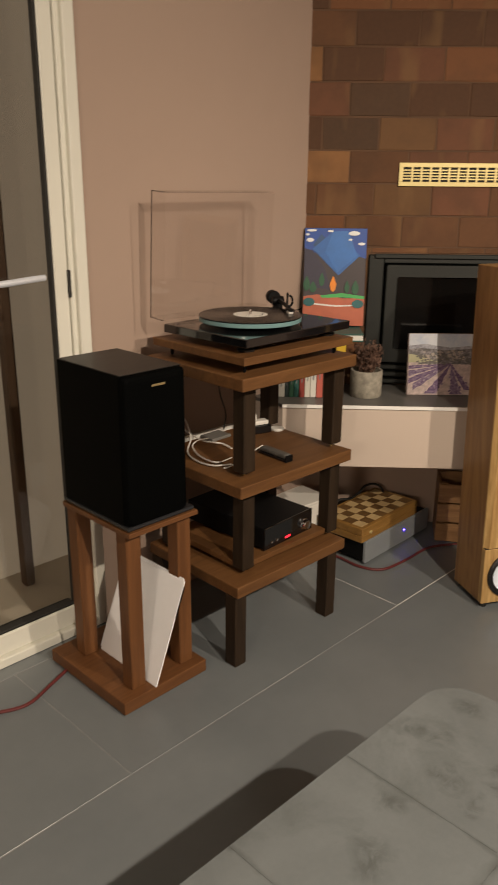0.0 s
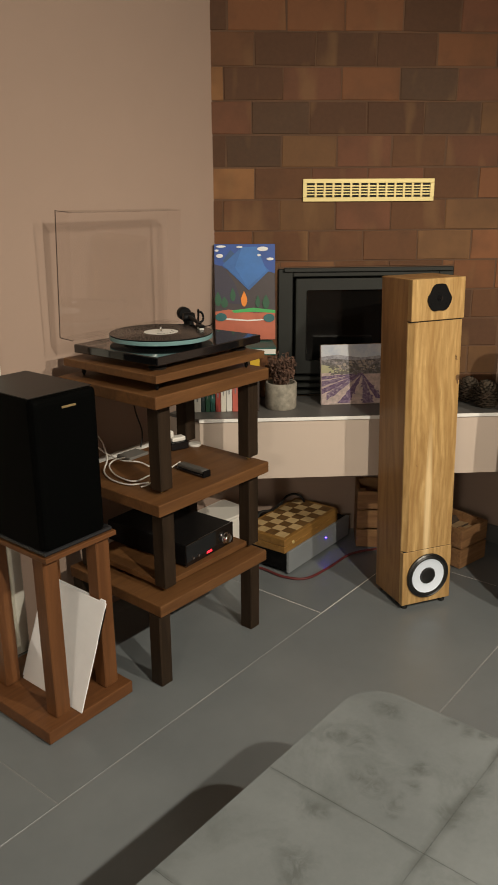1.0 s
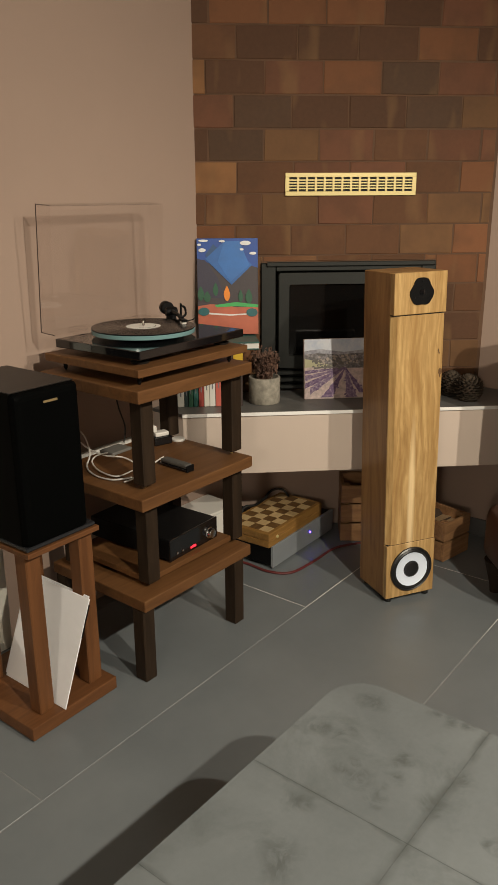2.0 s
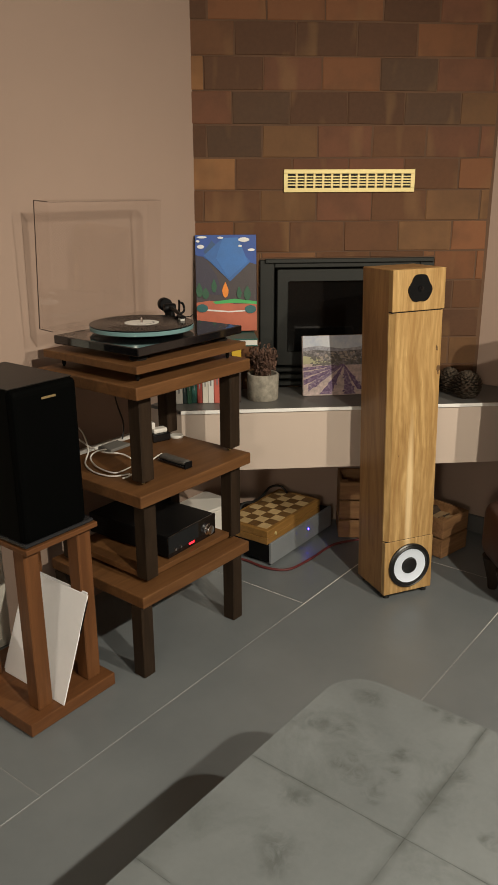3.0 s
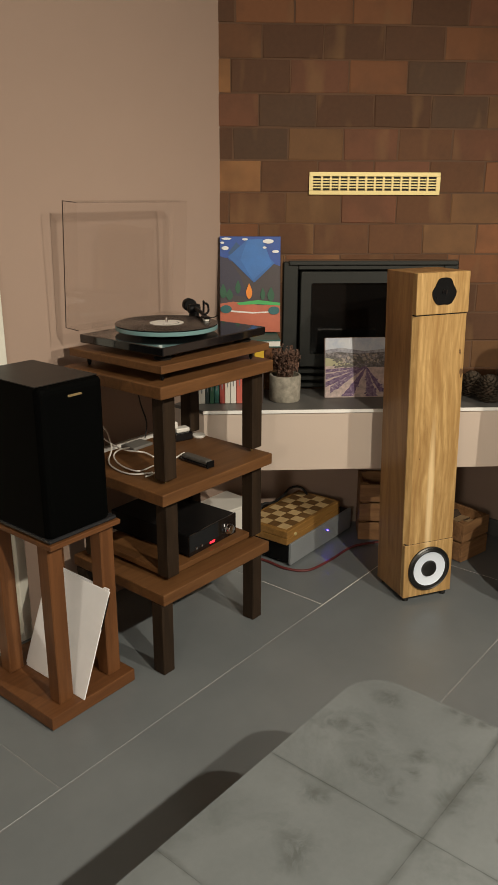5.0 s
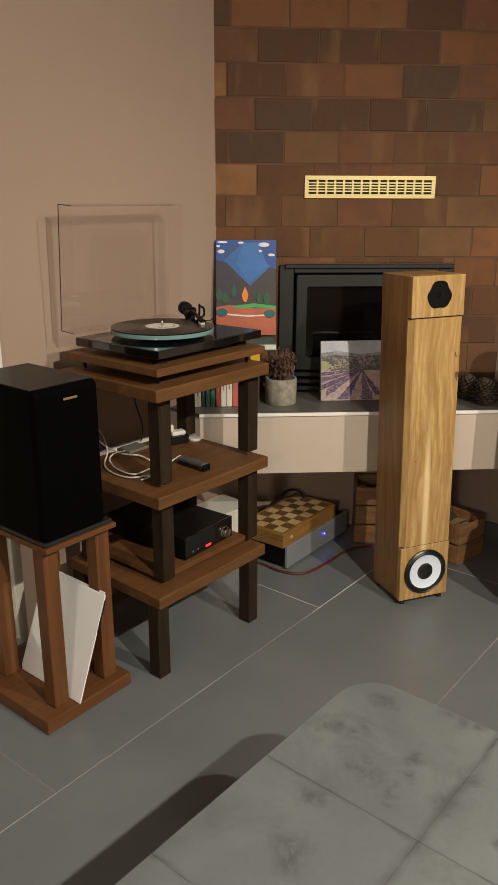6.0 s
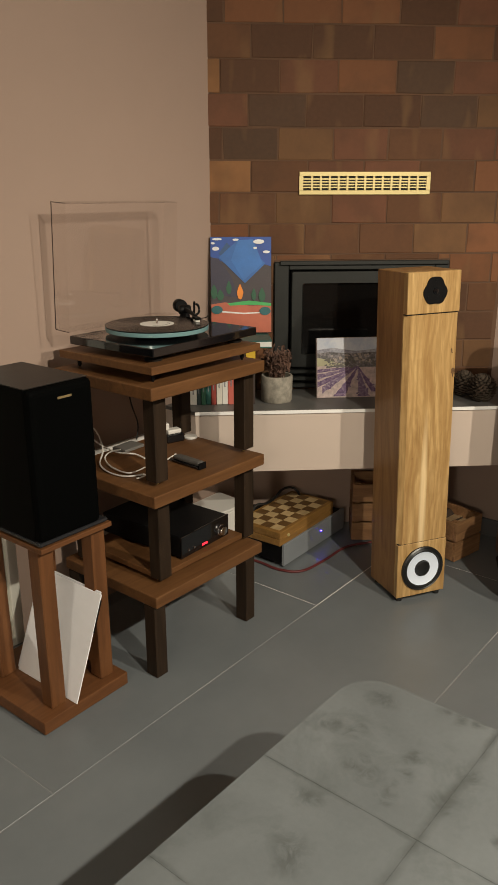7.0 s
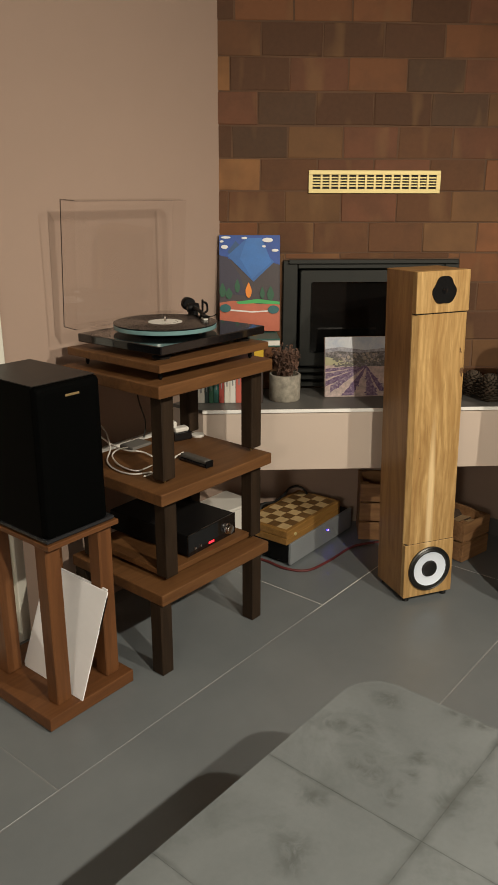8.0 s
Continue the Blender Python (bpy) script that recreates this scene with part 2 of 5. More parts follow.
def grout_material():
    """Grout in drifting greys, with two near-white patches set to fit the view."""
    m, nt, b = nodes_of("grout")
    vec = coords(nt)
    worn, fine = noise_tex(nt, vec, 2.6, 4, 0.6), noise_tex(nt, vec, 70, 3)
    pale_patch = calc(nt, "MAXIMUM", spot_mask(nt, vec, (2.2, 1.42, 0), 0.36, 0.4), spot_mask(nt, vec, (2.5, 0.86, 0), 0.42, 0.55))
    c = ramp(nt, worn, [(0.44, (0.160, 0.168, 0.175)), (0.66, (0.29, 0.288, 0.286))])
    c = mixc(nt, pale_patch, c, (0.86, 0.855, 0.85))
    link(nt, mixc(nt, 0.2, c, mixc(nt, fine, (0.15, 0.15, 0.15), (0.6, 0.59, 0.57))), b.inputs["Base Color"])
    b.inputs["Roughness"].default_value = 0.85
    return m


PLASTER = plaster_material("wall_plaster", (0.400, 0.293, 0.238))
WHITE_WALL = plaster_material("ceiling_plaster", (0.74, 0.72, 0.68))
BRICK_TONES = {"d": (0.080, 0.040, 0.024), "g": (0.074, 0.046, 0.031), "m": (0.116, 0.054, 0.028), "r": (0.142, 0.060, 0.035),
               "o": (0.192, 0.081, 0.038), "y": (0.152, 0.080, 0.038), "p": (0.250, 0.122, 0.052)}
BRICKS = {key: brick_material("fired_brick_" + word, BRICK_TONES[key]) for key, word in
          zip("dgmroyp", ("dark", "grey", "brown", "red", "orange", "ochre", "pale"))}
MORTAR = surface("mortar", (0.105, 0.056, 0.032), 0.9, vary=0.3, fine=120, relief=0.5)
TILE = tile_material()
GROUT = grout_material()
SLAB = slab_material()
HEARTH_PAINT = plaster_material("hearth_paint", (0.58, 0.480, 0.412))
HEARTH_TOP = surface("hearth_top_slate", (0.125, 0.122, 0.117), 0.45, vary=0.2, big=9, fine=80)
# Near-white in place of bare metal: the edge's highlight is in the colour.
ALU_GLINT = surface("edge_highlight_white", (0.88, 0.87, 0.85), 0.35, 0.0, vary=0.04)
SILVER = surface("silver_panel", (0.31, 0.335, 0.36), 0.4, 0.35, vary=0.08, big=5)
BRASS = surface("brass_grille", (0.62, 0.51, 0.235), 0.42, 0.35, vary=0.06)
SOOT_AND_GAP = surface("slot_dark", (0.012, 0.010, 0.008), 0.8)
STEEL_BLACK = surface("black_stove_steel", (0.012, 0.0135, 0.012), 0.55, 0.2, vary=0.25, big=8, fine=150, relief=0.2)
STOVE_GLASS = surface("black_stove_glass", (0.004, 0.004, 0.004), 0.07, vary=0.1, relief=0)
FRAME_WHITE = surface("white_door_frame", (0.72, 0.71, 0.64), 0.4, vary=0.05)
SEAL = surface("black_rubber", (0.015, 0.014, 0.013), 0.6)
PANE = thin_glass("clear_glass", (0.93, 0.93, 0.92))
RACK_WOOD = wood("rack_walnut", (0.090, 0.039, 0.0145), (0.170, 0.079, 0.030), 0.5, (1, 10, 10), 4, spec=0.25)
STAND_WOOD = wood("stand_walnut", (0.098, 0.040, 0.016), (0.17, 0.072, 0.028), 0.45, (10, 10, 1), 4, spec=0.2)
STAND_WOOD_FLAT = wood("stand_walnut_flat", (0.098, 0.040, 0.016), (0.17, 0.072, 0.028), 0.45, (1, 10, 10), 4, spec=0.2)
LEG_WOOD = wood("dark_leg_wood", (0.017, 0.011, 0.007), (0.038, 0.024, 0.015), 0.55, (10, 10, 1), 5, spec=0.15)
OAK = wood("oiled_oak", (0.32, 0.175, 0.058), (0.67, 0.455, 0.200), 0.4, (9, 9, 1.1), 1.2, 22, False, 0.1, figure=2.4, streak=True)
KNOT = surface("knot_wood", (0.13, 0.068, 0.028), 0.5, vary=0.4, big=150)
# Knotty oak for the cabinet, darker than the front: side shade in its colour.
OAK_SHADE_SIDE = wood("oiled_oak_side_shade", (0.15, 0.068, 0.022), (0.41, 0.225, 0.085), 0.42, (9, 9, 0.9), 1.6, 26, True, 0.05, figure=1.6)
CRATE_WOOD = wood("crate_wood", (0.17, 0.080, 0.034), (0.36, 0.195, 0.088), 0.7, (1, 8, 8), 5)
LOG_WOOD = wood("split_log", (0.28, 0.17, 0.085), (0.55, 0.39, 0.22), 0.8, (1, 9, 9), 6)
BARK = surface("bark", (0.07, 0.045, 0.03), 0.9, vary=0.4, big=20, relief=0.6)
CHESS_EDGE = wood("chess_box_wood", (0.19, 0.092, 0.022), (0.31, 0.165, 0.046), 0.5, (1, 10, 10), 6)
CHESS_LIGHT = wood("chess_light", (0.42, 0.29, 0.135), (0.55, 0.40, 0.21), 0.5, (1, 6, 6), 9)
CHESS_DARK = wood("chess_dark", (0.10, 0.052, 0.018), (0.16, 0.085, 0.030), 0.5, (1, 6, 6), 9)
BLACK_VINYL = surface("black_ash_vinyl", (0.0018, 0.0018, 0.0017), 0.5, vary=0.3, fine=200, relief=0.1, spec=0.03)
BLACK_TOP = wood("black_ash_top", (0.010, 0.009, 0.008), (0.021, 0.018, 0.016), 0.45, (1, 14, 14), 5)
PLINTH_BLACK = surface("gloss_black_base", (0.02, 0.021, 0.024), 0.22, vary=0.1, relief=0)
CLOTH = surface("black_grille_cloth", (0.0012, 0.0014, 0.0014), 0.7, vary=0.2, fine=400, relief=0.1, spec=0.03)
GLOSS_BLACK = surface("gloss_black", (0.006, 0.006, 0.007), 0.06, vary=0.1, relief=0, coat=0.5)
MATT_BLACK = surface("matt_black_metal", (0.0045, 0.0045, 0.005), 0.5, 0.0, vary=0.15, spec=0.14)
RUBBER = surface("rubber_surround", (0.01, 0.01, 0.01), 0.35)
CONE_WHITE = surface("white_cone", (0.74, 0.82, 0.95), 0.55, vary=0.04)
VINYL = surface("record_vinyl", (0.011, 0.010, 0.010), 0.24, vary=0.1, relief=0)
PAPER = surface("paper_label", (0.72, 0.70, 0.66), 0.7, vary=0.05)
SLEEVE = surface("white_record_sleeve", (0.85, 0.85, 0.88), 0.65, vary=0.06, big=9, fine=16, relief=1.0)
EDGE_GLASS = surface("green_glass_edge", (0.15, 0.27, 0.285), 0.15, vary=0.05, relief=0)
CONCRETE = surface("concrete_pot", (0.29, 0.265, 0.22), 0.85, vary=0.5, big=38, fine=90, relief=0.5)
DRIED = surface("dried_flower", (0.12, 0.065, 0.045), 0.8, vary=0.6, big=60)
CONE_SCALE = surface("pine_cone", (0.075, 0.055, 0.038), 0.8, vary=0.5, big=40)
RED_CABLE = surface("red_cable", (0.115, 0.02, 0.02), 0.5)
WHITE_CABLE = surface("white_cable", (0.72, 0.70, 0.66), 0.45)
BLACK_CABLE = surface("black_cable", (0.012, 0.012, 0.012), 0.5)
WHITE_PLASTIC = surface("white_plastic", (0.72, 0.70, 0.66), 0.4, vary=0.04)
GREY_PLASTIC = surface("grey_plastic", (0.2, 0.2, 0.21), 0.4)
BRUSH_BACK = surface("brush_back", (0.085, 0.080, 0.074), 0.5, vary=0.3, big=40)
PHONO = surface("grey_case", (0.17, 0.165, 0.155), 0.4)
GOLD = surface("gold_badge", (0.62, 0.47, 0.24), 0.35, 0.8)
CHROME = surface("chrome", (0.75, 0.75, 0.76), 0.15, 1.0, vary=0.03)
LEVER = surface("pale_satin_metal", (0.80, 0.84, 0.93), 0.3, 0.3, vary=0.05)
LEATHER = surface("dark_brown_leather", (0.062, 0.025, 0.014), 0.4, vary=0.3, big=10, fine=120, relief=0.4)
SKIRT = surface("grey_tile_skirting", (0.10, 0.10, 0.1), 0.5)
TERRACE = plaster_material("terrace_render", (0.5, 0.45, 0.38))
GLOW_WALL = plaster_material("glowing_terrace_wall", (0.3, 0.27, 0.22))
# Emission added so the wall fills the door pane with dim tan.
GLOW_WALL.node_tree.nodes["Principled BSDF"].inputs["Emission Color"].default_value = (0.170, 0.140, 0.100, 1)
GLOW_WALL.node_tree.nodes["Principled BSDF"].inputs["Emission Strength"].default_value = 0.8
POST_WOOD = wood("terrace_post", (0.05, 0.028, 0.015), (0.09, 0.05, 0.028), 0.6, (10, 10, 1), 4)


# ---------------------------------------------------------------- mesh helpers
def as_mesh(name, bm, material, smooth=False):
    bmesh.ops.recalc_face_normals(bm, faces=bm.faces[:])
    me = bpy.data.meshes.new(name)
    bm.to_mesh(me)
    bm.free()
    mats = material if isinstance(material, (list, tuple)) else [material]
    for k in mats:
        me.materials.append(k)
    if smooth:
        for p in me.polygons:
            p.use_smooth = True
        me.set_sharp_from_angle(angle=radians(38))
    return me


def part(name, bm, material, parent, label="", at=None, smooth=False):
    """Links a bmesh as one mesh object under a thing or a part."""
    ob = new(name, as_mesh(name, bm, material, smooth))
    ob.parent = parent
    if at is not None:
        ob.matrix_local = at
    return tagged(ob, label)


def thing(name, label, category, m=Matrix(), group=""):
    ob = new(name)
    ob.empty_display_size = 0.05
    ob.matrix_world = m
    return tagged(ob, label, category, group)


def single(name, bm, material, label, category, m=Matrix(), smooth=False, kind="", group=""):
    ob = new(name, as_mesh(name, bm, material, smooth))
    ob.matrix_world = m
    return tagged(ob, label, category, group, kind)


def box(x0, x1, y0, y1, z0, z1, bevel=0.0, seg=1, bm=None):
    own = bmesh.new()
    bmesh.ops.create_cube(own, size=1.0)
    for v in own.verts:
        v.co = Vector((x0 + (v.co.x + 0.5) * (x1 - x0), y0 + (v.co.y + 0.5) * (y1 - y0), z0 + (v.co.z + 0.5) * (z1 - z0)))
    if bevel:
        bmesh.ops.bevel(own, geom=own.edges[:], offset=bevel, segments=seg, affect="EDGES", profile=0.5)
    return own if bm is None else joined(bm, own)


def joined(bm, other, m=None):
    if m is not None:
        other.transform(m)
    me = bpy.data.meshes.new("tmp")
    other.to_mesh(me)
    other.free()
    bm.from_mesh(me)
    bpy.data.meshes.remove(me)
    return bm


def lathe(profile, n=32, bm=None):
    """A turned shape about z, from (radius, height) pairs."""
    own = bmesh.new()
    rings = []
    for r, z in profile:
        if r < 1e-5:
            rings.append([own.verts.new((0, 0, z))])
        else:
            rings.append([own.verts.new((r * math.cos(2 * math.pi * i / n), r * math.sin(2 * math.pi * i / n), z)) for i in range(n)])
    for a, b in zip(rings, rings[1:]):
        for i in range(n):
            j = (i + 1) % n
            if len(a) == 1 and len(b) > 1:
                own.faces.new((a[0], b[i], b[j]))
            elif len(b) == 1 and len(a) > 1:
                own.faces.new((a[i], a[j], b[0]))
            elif len(a) > 1:
                own.faces.new((a[i], a[j], b[j], b[i]))
    return own if bm is None else joined(bm, own)


def prism(points, z0, z1, bevel=0.0):
    bm = bmesh.new()
    face = bm.faces.new([bm.verts.new((x, y, z0)) for x, y in points])
    res = bmesh.ops.extrude_face_region(bm, geom=[face])
    for v in res["geom"]:
        if isinstance(v, bmesh.types.BMVert):
            v.co.z = z1
    if bevel:
        bmesh.ops.bevel(bm, geom=[e for e in bm.edges], offset=bevel, segments=2, affect="EDGES", profile=0.5)
    return bm


def tube(points, radius, n=8, steps=10):
    """A round cable through the points, smoothed."""
    pts = [Vector(p) for p in points]
    line = []
    for i in range(len(pts) - 1):
        p0, p1, p2, p3 = pts[max(i - 1, 0)], pts[i], pts[i + 1], pts[min(i + 2, len(pts) - 1)]
        for k in range(steps):
            t = k / steps
            line.append(0.5 * (2 * p1 + (p2 - p0) * t + (2 * p0 - 5 * p1 + 4 * p2 - p3) * t * t + (3 * p1 - p0 - 3 * p2 + p3) * t ** 3))
    line.append(pts[-1])
    bm = bmesh.new()
    rings = []
    for i, p in enumerate(line):
        d = (line[min(i + 1, len(line) - 1)] - line[max(i - 1, 0)]).normalized()
        side = d.cross(Vector((0, 0, 1)))
        side = side.normalized() if side.length > 0.05 else Vector((1, 0, 0))
        up = side.cross(d).normalized()
        rings.append([bm.verts.new(p + radius * (math.cos(2 * math.pi * k / n) * side + math.sin(2 * math.pi * k / n) * up)) for k in range(n)])
    for a, b in zip(rings, rings[1:]):
        for k in range(n):
            bm.faces.new((a[k], a[(k + 1) % n], b[(k + 1) % n], b[k]))
    bm.faces.new(rings[0])
    bm.faces.new(rings[-1])
    return bm


def cable(name, points, radius, material, label, category="cable"):
    return single(name, tube(points, radius), material, label, category, smooth=True)


# ---------------------------------------------------------------- the room
def rounded(x0, x1, y0, y1, r, n=8):
    out = []
    for cx, cy, a0 in ((x1 - r, y1 - r, 0), (x0 + r, y1 - r, 90), (x0 + r, y0 + r, 180), (x1 - r, y0 + r, 270)):
        for k in range(n + 1):
            a = radians(a0 + 90 * k / n)
            out.append((cx + r * math.cos(a), cy + r * math.sin(a)))
    return out


def structure(name, bm, material, label, m=Matrix()):
    return single(name, bm, material, label, "", m, kind="structure")


FAR = -3.4
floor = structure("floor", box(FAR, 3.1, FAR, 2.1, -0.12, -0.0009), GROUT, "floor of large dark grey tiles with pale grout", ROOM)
structure("ceiling", box(FAR - 0.2, 3.1, FAR - 0.2, 2.1, CEIL, CEIL + 0.15), WHITE_WALL, "plain pale plaster ceiling", ROOM)
DOOR_L, DOOR_R, DOOR_T = -1.3, 1.218, 2.2
structure("wall_window_side", box(DOOR_R, 3.1, WALL_W, WALL_W + 0.2, 0, CEIL), PLASTER, "warm beige plastered wall", ROOM)
structure("wall_window_side_far", box(FAR, DOOR_L, WALL_W, WALL_W + 0.2, 0, CEIL), PLASTER, "warm beige plastered wall", ROOM)
structure("wall_over_door", box(DOOR_L, DOOR_R, WALL_W, WALL_W + 0.2, DOOR_T, CEIL), PLASTER, "warm beige plastered wall over the door", ROOM)
structure("wall_right", box(WALL_U, WALL_U + 0.2, FAR, WALL_W, 0, CEIL), PLASTER, "warm beige plastered wall", ROOM)
structure("wall_back", box(FAR - 0.2, FAR, FAR, WALL_W + 0.2, 0, CEIL), PLASTER, "warm beige plastered wall behind the room", ROOM)
structure("wall_near", box(FAR, WALL_U + 0.2, FAR - 0.2, FAR, 0, CEIL), PLASTER, "warm beige plastered wall behind the room", ROOM)
structure("trim", box(1.24, 2.2, WALL_W - 0.018, WALL_W, 0.515, 0.552, 0.003), WHITE_PLASTIC, "pale cable trunking along the wall", ROOM)
structure("baseboard", box(WALL_U - 0.012, WALL_U, -2.0, WALL_W - 0.35, 0, 0.075, 0.002), SKIRT, "grey tiled skirting", ROOM)

# chimney breast with its opening for the stove
BX0, BX1 = 0.055, 1.142
FX0, FX1, FZ1 = 0.291, 0.949, 1.117
cb = box(BX0 - 0.03, FX0, YB + 0.0018, YB + 0.25, SHELF - 0.02, CEIL)
box(FX1, BX1 + 0.03, YB + 0.0018, YB + 0.25, SHELF - 0.02, CEIL, bm=cb)
box(FX0, FX1, YB + 0.0018, YB + 0.25, FZ1, CEIL, bm=cb)
breast = structure("wall_brick", cb, MORTAR, "chimney breast of large brown bricks")
structure("wall_recess", box(-0.2, 1.6, 3.02, 3.12, 0, SHELF - 0.03), PLASTER, "plastered back of the recess under the hearth shelf")

# hearth shelf
plan = [(-0.012, 2.58), (1.47, 2.58), (1.142, 2.885), (0.05, 2.885), (-0.121, 2.68)]
hearth = tagged(new("hearth_shelf"), "cream painted hearth shelf with dark top and metal edge painted bright", "shelf", kind="structure")
part("front", prism(plan, 0.405, SHELF - 0.012), HEARTH_PAINT, hearth)
part("top", prism([(x, y) for x, y in plan], SHELF - 0.012, SHELF, 0.0), HEARTH_TOP, hearth, "dark slate shelf top")
part("edge_strip", box(-0.014, 1.46, 2.573, 2.579, SHELF - 0.011, SHELF + 0.001, 0.001), ALU_GLINT, hearth, "metal edge strip with its highlight painted white")

# sliding door in the window wall
door = tagged(new("door_1"), "white sliding glass door, closed, dark terrace behind", "door", kind="structure")
door.matrix_world = ROOM
part("jamb", box(DOOR_R - 0.035, DOOR_R, WALL_W - 0.015, WALL_W + 0.12, 0, DOOR_T, 0.003), FRAME_WHITE, door)
part("jamb_bead", box(DOOR_R - 0.05, DOOR_R - 0.035, WALL_W + 0.0, WALL_W + 0.12, 0.0, DOOR_T, 0.003), FRAME_WHITE, door)
stile = part("stile", box(DOOR_R - 0.094, DOOR_R - 0.052, WALL_W + 0.008, WALL_W + 0.034, 0.03, DOOR_T, 0.003), FRAME_WHITE, door)
part("handle_slot", box(DOOR_R - 0.056, DOOR_R - 0.05, WALL_W - 0.004, WALL_W + 0.01, 1.05, 1.125, 0.002), SEAL, door, "black recessed pull")
part("bottom_rail", box(DOOR_L, DOOR_R - 0.0945, WALL_W + 0.006, WALL_W + 0.06, 0.03, 0.095, 0.003), FRAME_WHITE, door)
part("sill", box(DOOR_L, DOOR_R, WALL_W - 0.014, WALL_W + 0.15, 0, 0.03, 0.003), FRAME_WHITE, door)
part("seal", box(DOOR_R - 0.101, DOOR_R - 0.094, WALL_W + 0.012, WALL_W + 0.034, 0.095, DOOR_T, 0.001), SEAL, door)
part("bottom_seal", box(DOOR_L, DOOR_R - 0.102, WALL_W + 0.012, WALL_W + 0.05, 0.095, 0.103, 0.001), SEAL, door)
pane = part("pane", box(DOOR_L, DOOR_R - 0.0945, WALL_W + 0.035, WALL_W + 0.041, 0.1, DOOR_T), PANE, door)

grip = part("lever_handle", tube([(0.93, WALL_W + 0.006, 1.100), (0.99, WALL_W + 0.004, 1.103), (1.05, WALL_W + 0.006, 1.107), (1.094, WALL_W + 0.012, 1.108)], 0.009, 12), LEVER, door, "pale polished lever handle", None, True)
part("rose", lathe([(0, 0), (0.02, 0), (0.02, 0.006), (0.010, 0.010), (0.009, 0.034), (0, 0.034)], 20), LEVER, grip, "", Matrix.Translation((0.935, WALL_W + 0.035, 1.100)) @ Matrix.Rotation(radians(90), 4, "X"), True)

# terrace behind the glass; its wall glows faintly by itself
structure("ground", box(-4, 4, 2.1, 2.6, -0.14, -0.02), TERRACE, "terrace paving in the dark", ROOM)
structure("backdrop", box(-3, 6, 2.42, 2.5, -0.02, 3.4), GLOW_WALL, "rendered terrace wall with a faint glow of its own", ROOM)
single("terrace_post", box(1.160, 1.198, 2.30, 2.34, -0.02, 3.0, 0.005), POST_WOOD, "dark brown timber post on the terrace", "post", ROOM)


# ---------------------------------------------------------------- stove and grille in the chimney breast
def build_stove():
    st = thing("stove_insert", "black steel fireplace insert with glazed door", "fireplace", pose(0, YB, 0))
    bm = box(FX0, FX0 + 0.055, -0.012, 0.03, SHELF, FZ1, 0.003)
    box(FX1 - 0.055, FX1, -0.012, 0.03, SHELF, FZ1, 0.003, bm=bm)
    box(FX0 + 0.055, FX1 - 0.055, -0.012, 0.03, FZ1 - 0.03, FZ1, 0.003, bm=bm)
    part("surround", bm, STEEL_BLACK, st)
    part("hood_lip", box(FX0 + 0.02, FX1 - 0.005, -0.022, -0.012, FZ1 - 0.012, FZ1 + 0.004, 0.002), STEEL_BLACK, st)
    part("firebox", box(FX0 + 0.055, FX1 - 0.055, 0.05, 0.24, SHELF, FZ1 - 0.03), SOOT_AND_GAP, st)
    gx0, gx1, gz0, gz1 = FX0 + 0.108, FX1 - 0.108, 0.772, FZ1 - 0.078
    bm = bmesh.new()
    ring_out, ring_in = rounded(FX0 + 0.064, FX1 - 0.064, 0.725, FZ1 - 0.036, 0.006, 4), rounded(gx0, gx1, gz0, gz1, 0.008, 4)
    rows = [[bm.verts.new((x, yy, z)) for x, z in ring] for yy, ring in ((0.02, ring_out), (-0.012, ring_out), (-0.016, [(x + (0.003 if x < 0.6 else -0.003), z) for x, z in ring_out]),
                                                                       (-0.016, [(x - (0.004 if x < 0.6 else -0.004), z) for x, z in ring_in]), (-0.008, ring_in), (0.02, ring_in))]
    for ra, rb in zip(rows, rows[1:] + rows[:1]):
        for k in range(len(ra)):
            bm.faces.new((ra[k], ra[(k + 1) % len(ra)], rb[(k + 1) % len(ra)], rb[k]))
    bmesh.ops.recalc_face_normals(bm, faces=bm.faces)
    d = part("door", bm, STEEL_BLACK, st)
    part("glass", box(gx0 - 0.003, gx1 + 0.003, 0.0, 0.006, gz0 - 0.003, gz1 + 0.003), STOVE_GLASS, d, "sooty black door glass")
    for k in range(3):
        part("louvre", box(FX0 + 0.06, FX1 - 0.06, -0.014, 0.02, 0.642 + k * 0.027, 0.658 + k * 0.027, 0.003), STEEL_BLACK, st)


build_stove()


def build_grille():
    g = thing("vent_grille", "pale brass ventilation grille set in the bricks", "vent", pose(0.378, YB - 0.004, 1.352))
    wd, ht = 0.477, 0.078
    bm = bmesh.new()
    box(0, wd, -0.004, 0.002, 0, 0.015, 0.001, bm=bm)
    box(0, wd, -0.004, 0.002, ht - 0.015, ht, 0.001, bm=bm)
    box(0, 0.014, -0.004, 0.002, 0.015, ht - 0.015, bm=bm)
    box(wd - 0.014, wd, -0.004, 0.002, 0.015, ht - 0.015, bm=bm)
    part("frame", bm, BRASS, g)
    cols, rows_n = 14, 5
    cw = (wd - 0.028) / cols
    for i in range(1, cols):
        part("bar", box(0.014 + i * cw - 0.0035, 0.014 + i * cw + 0.0035, -0.0035, 0.002, 0.015, ht - 0.015), BRASS, g)
    rh = (ht - 0.03) / rows_n
    for j in range(1, rows_n):
        part("slat", box(0.014, wd - 0.014, -0.0030, 0.0018, 0.015 + j * rh - 0.0022, 0.015 + j * rh + 0.0022), BRASS, g)
    # Near-black sheet painted in place of the shaded hollow behind the slats.
    part("backing", box(0.01, wd - 0.01, 0.0022, 0.004, 0.01, ht - 0.01), SOOT_AND_GAP, g)


build_grille()


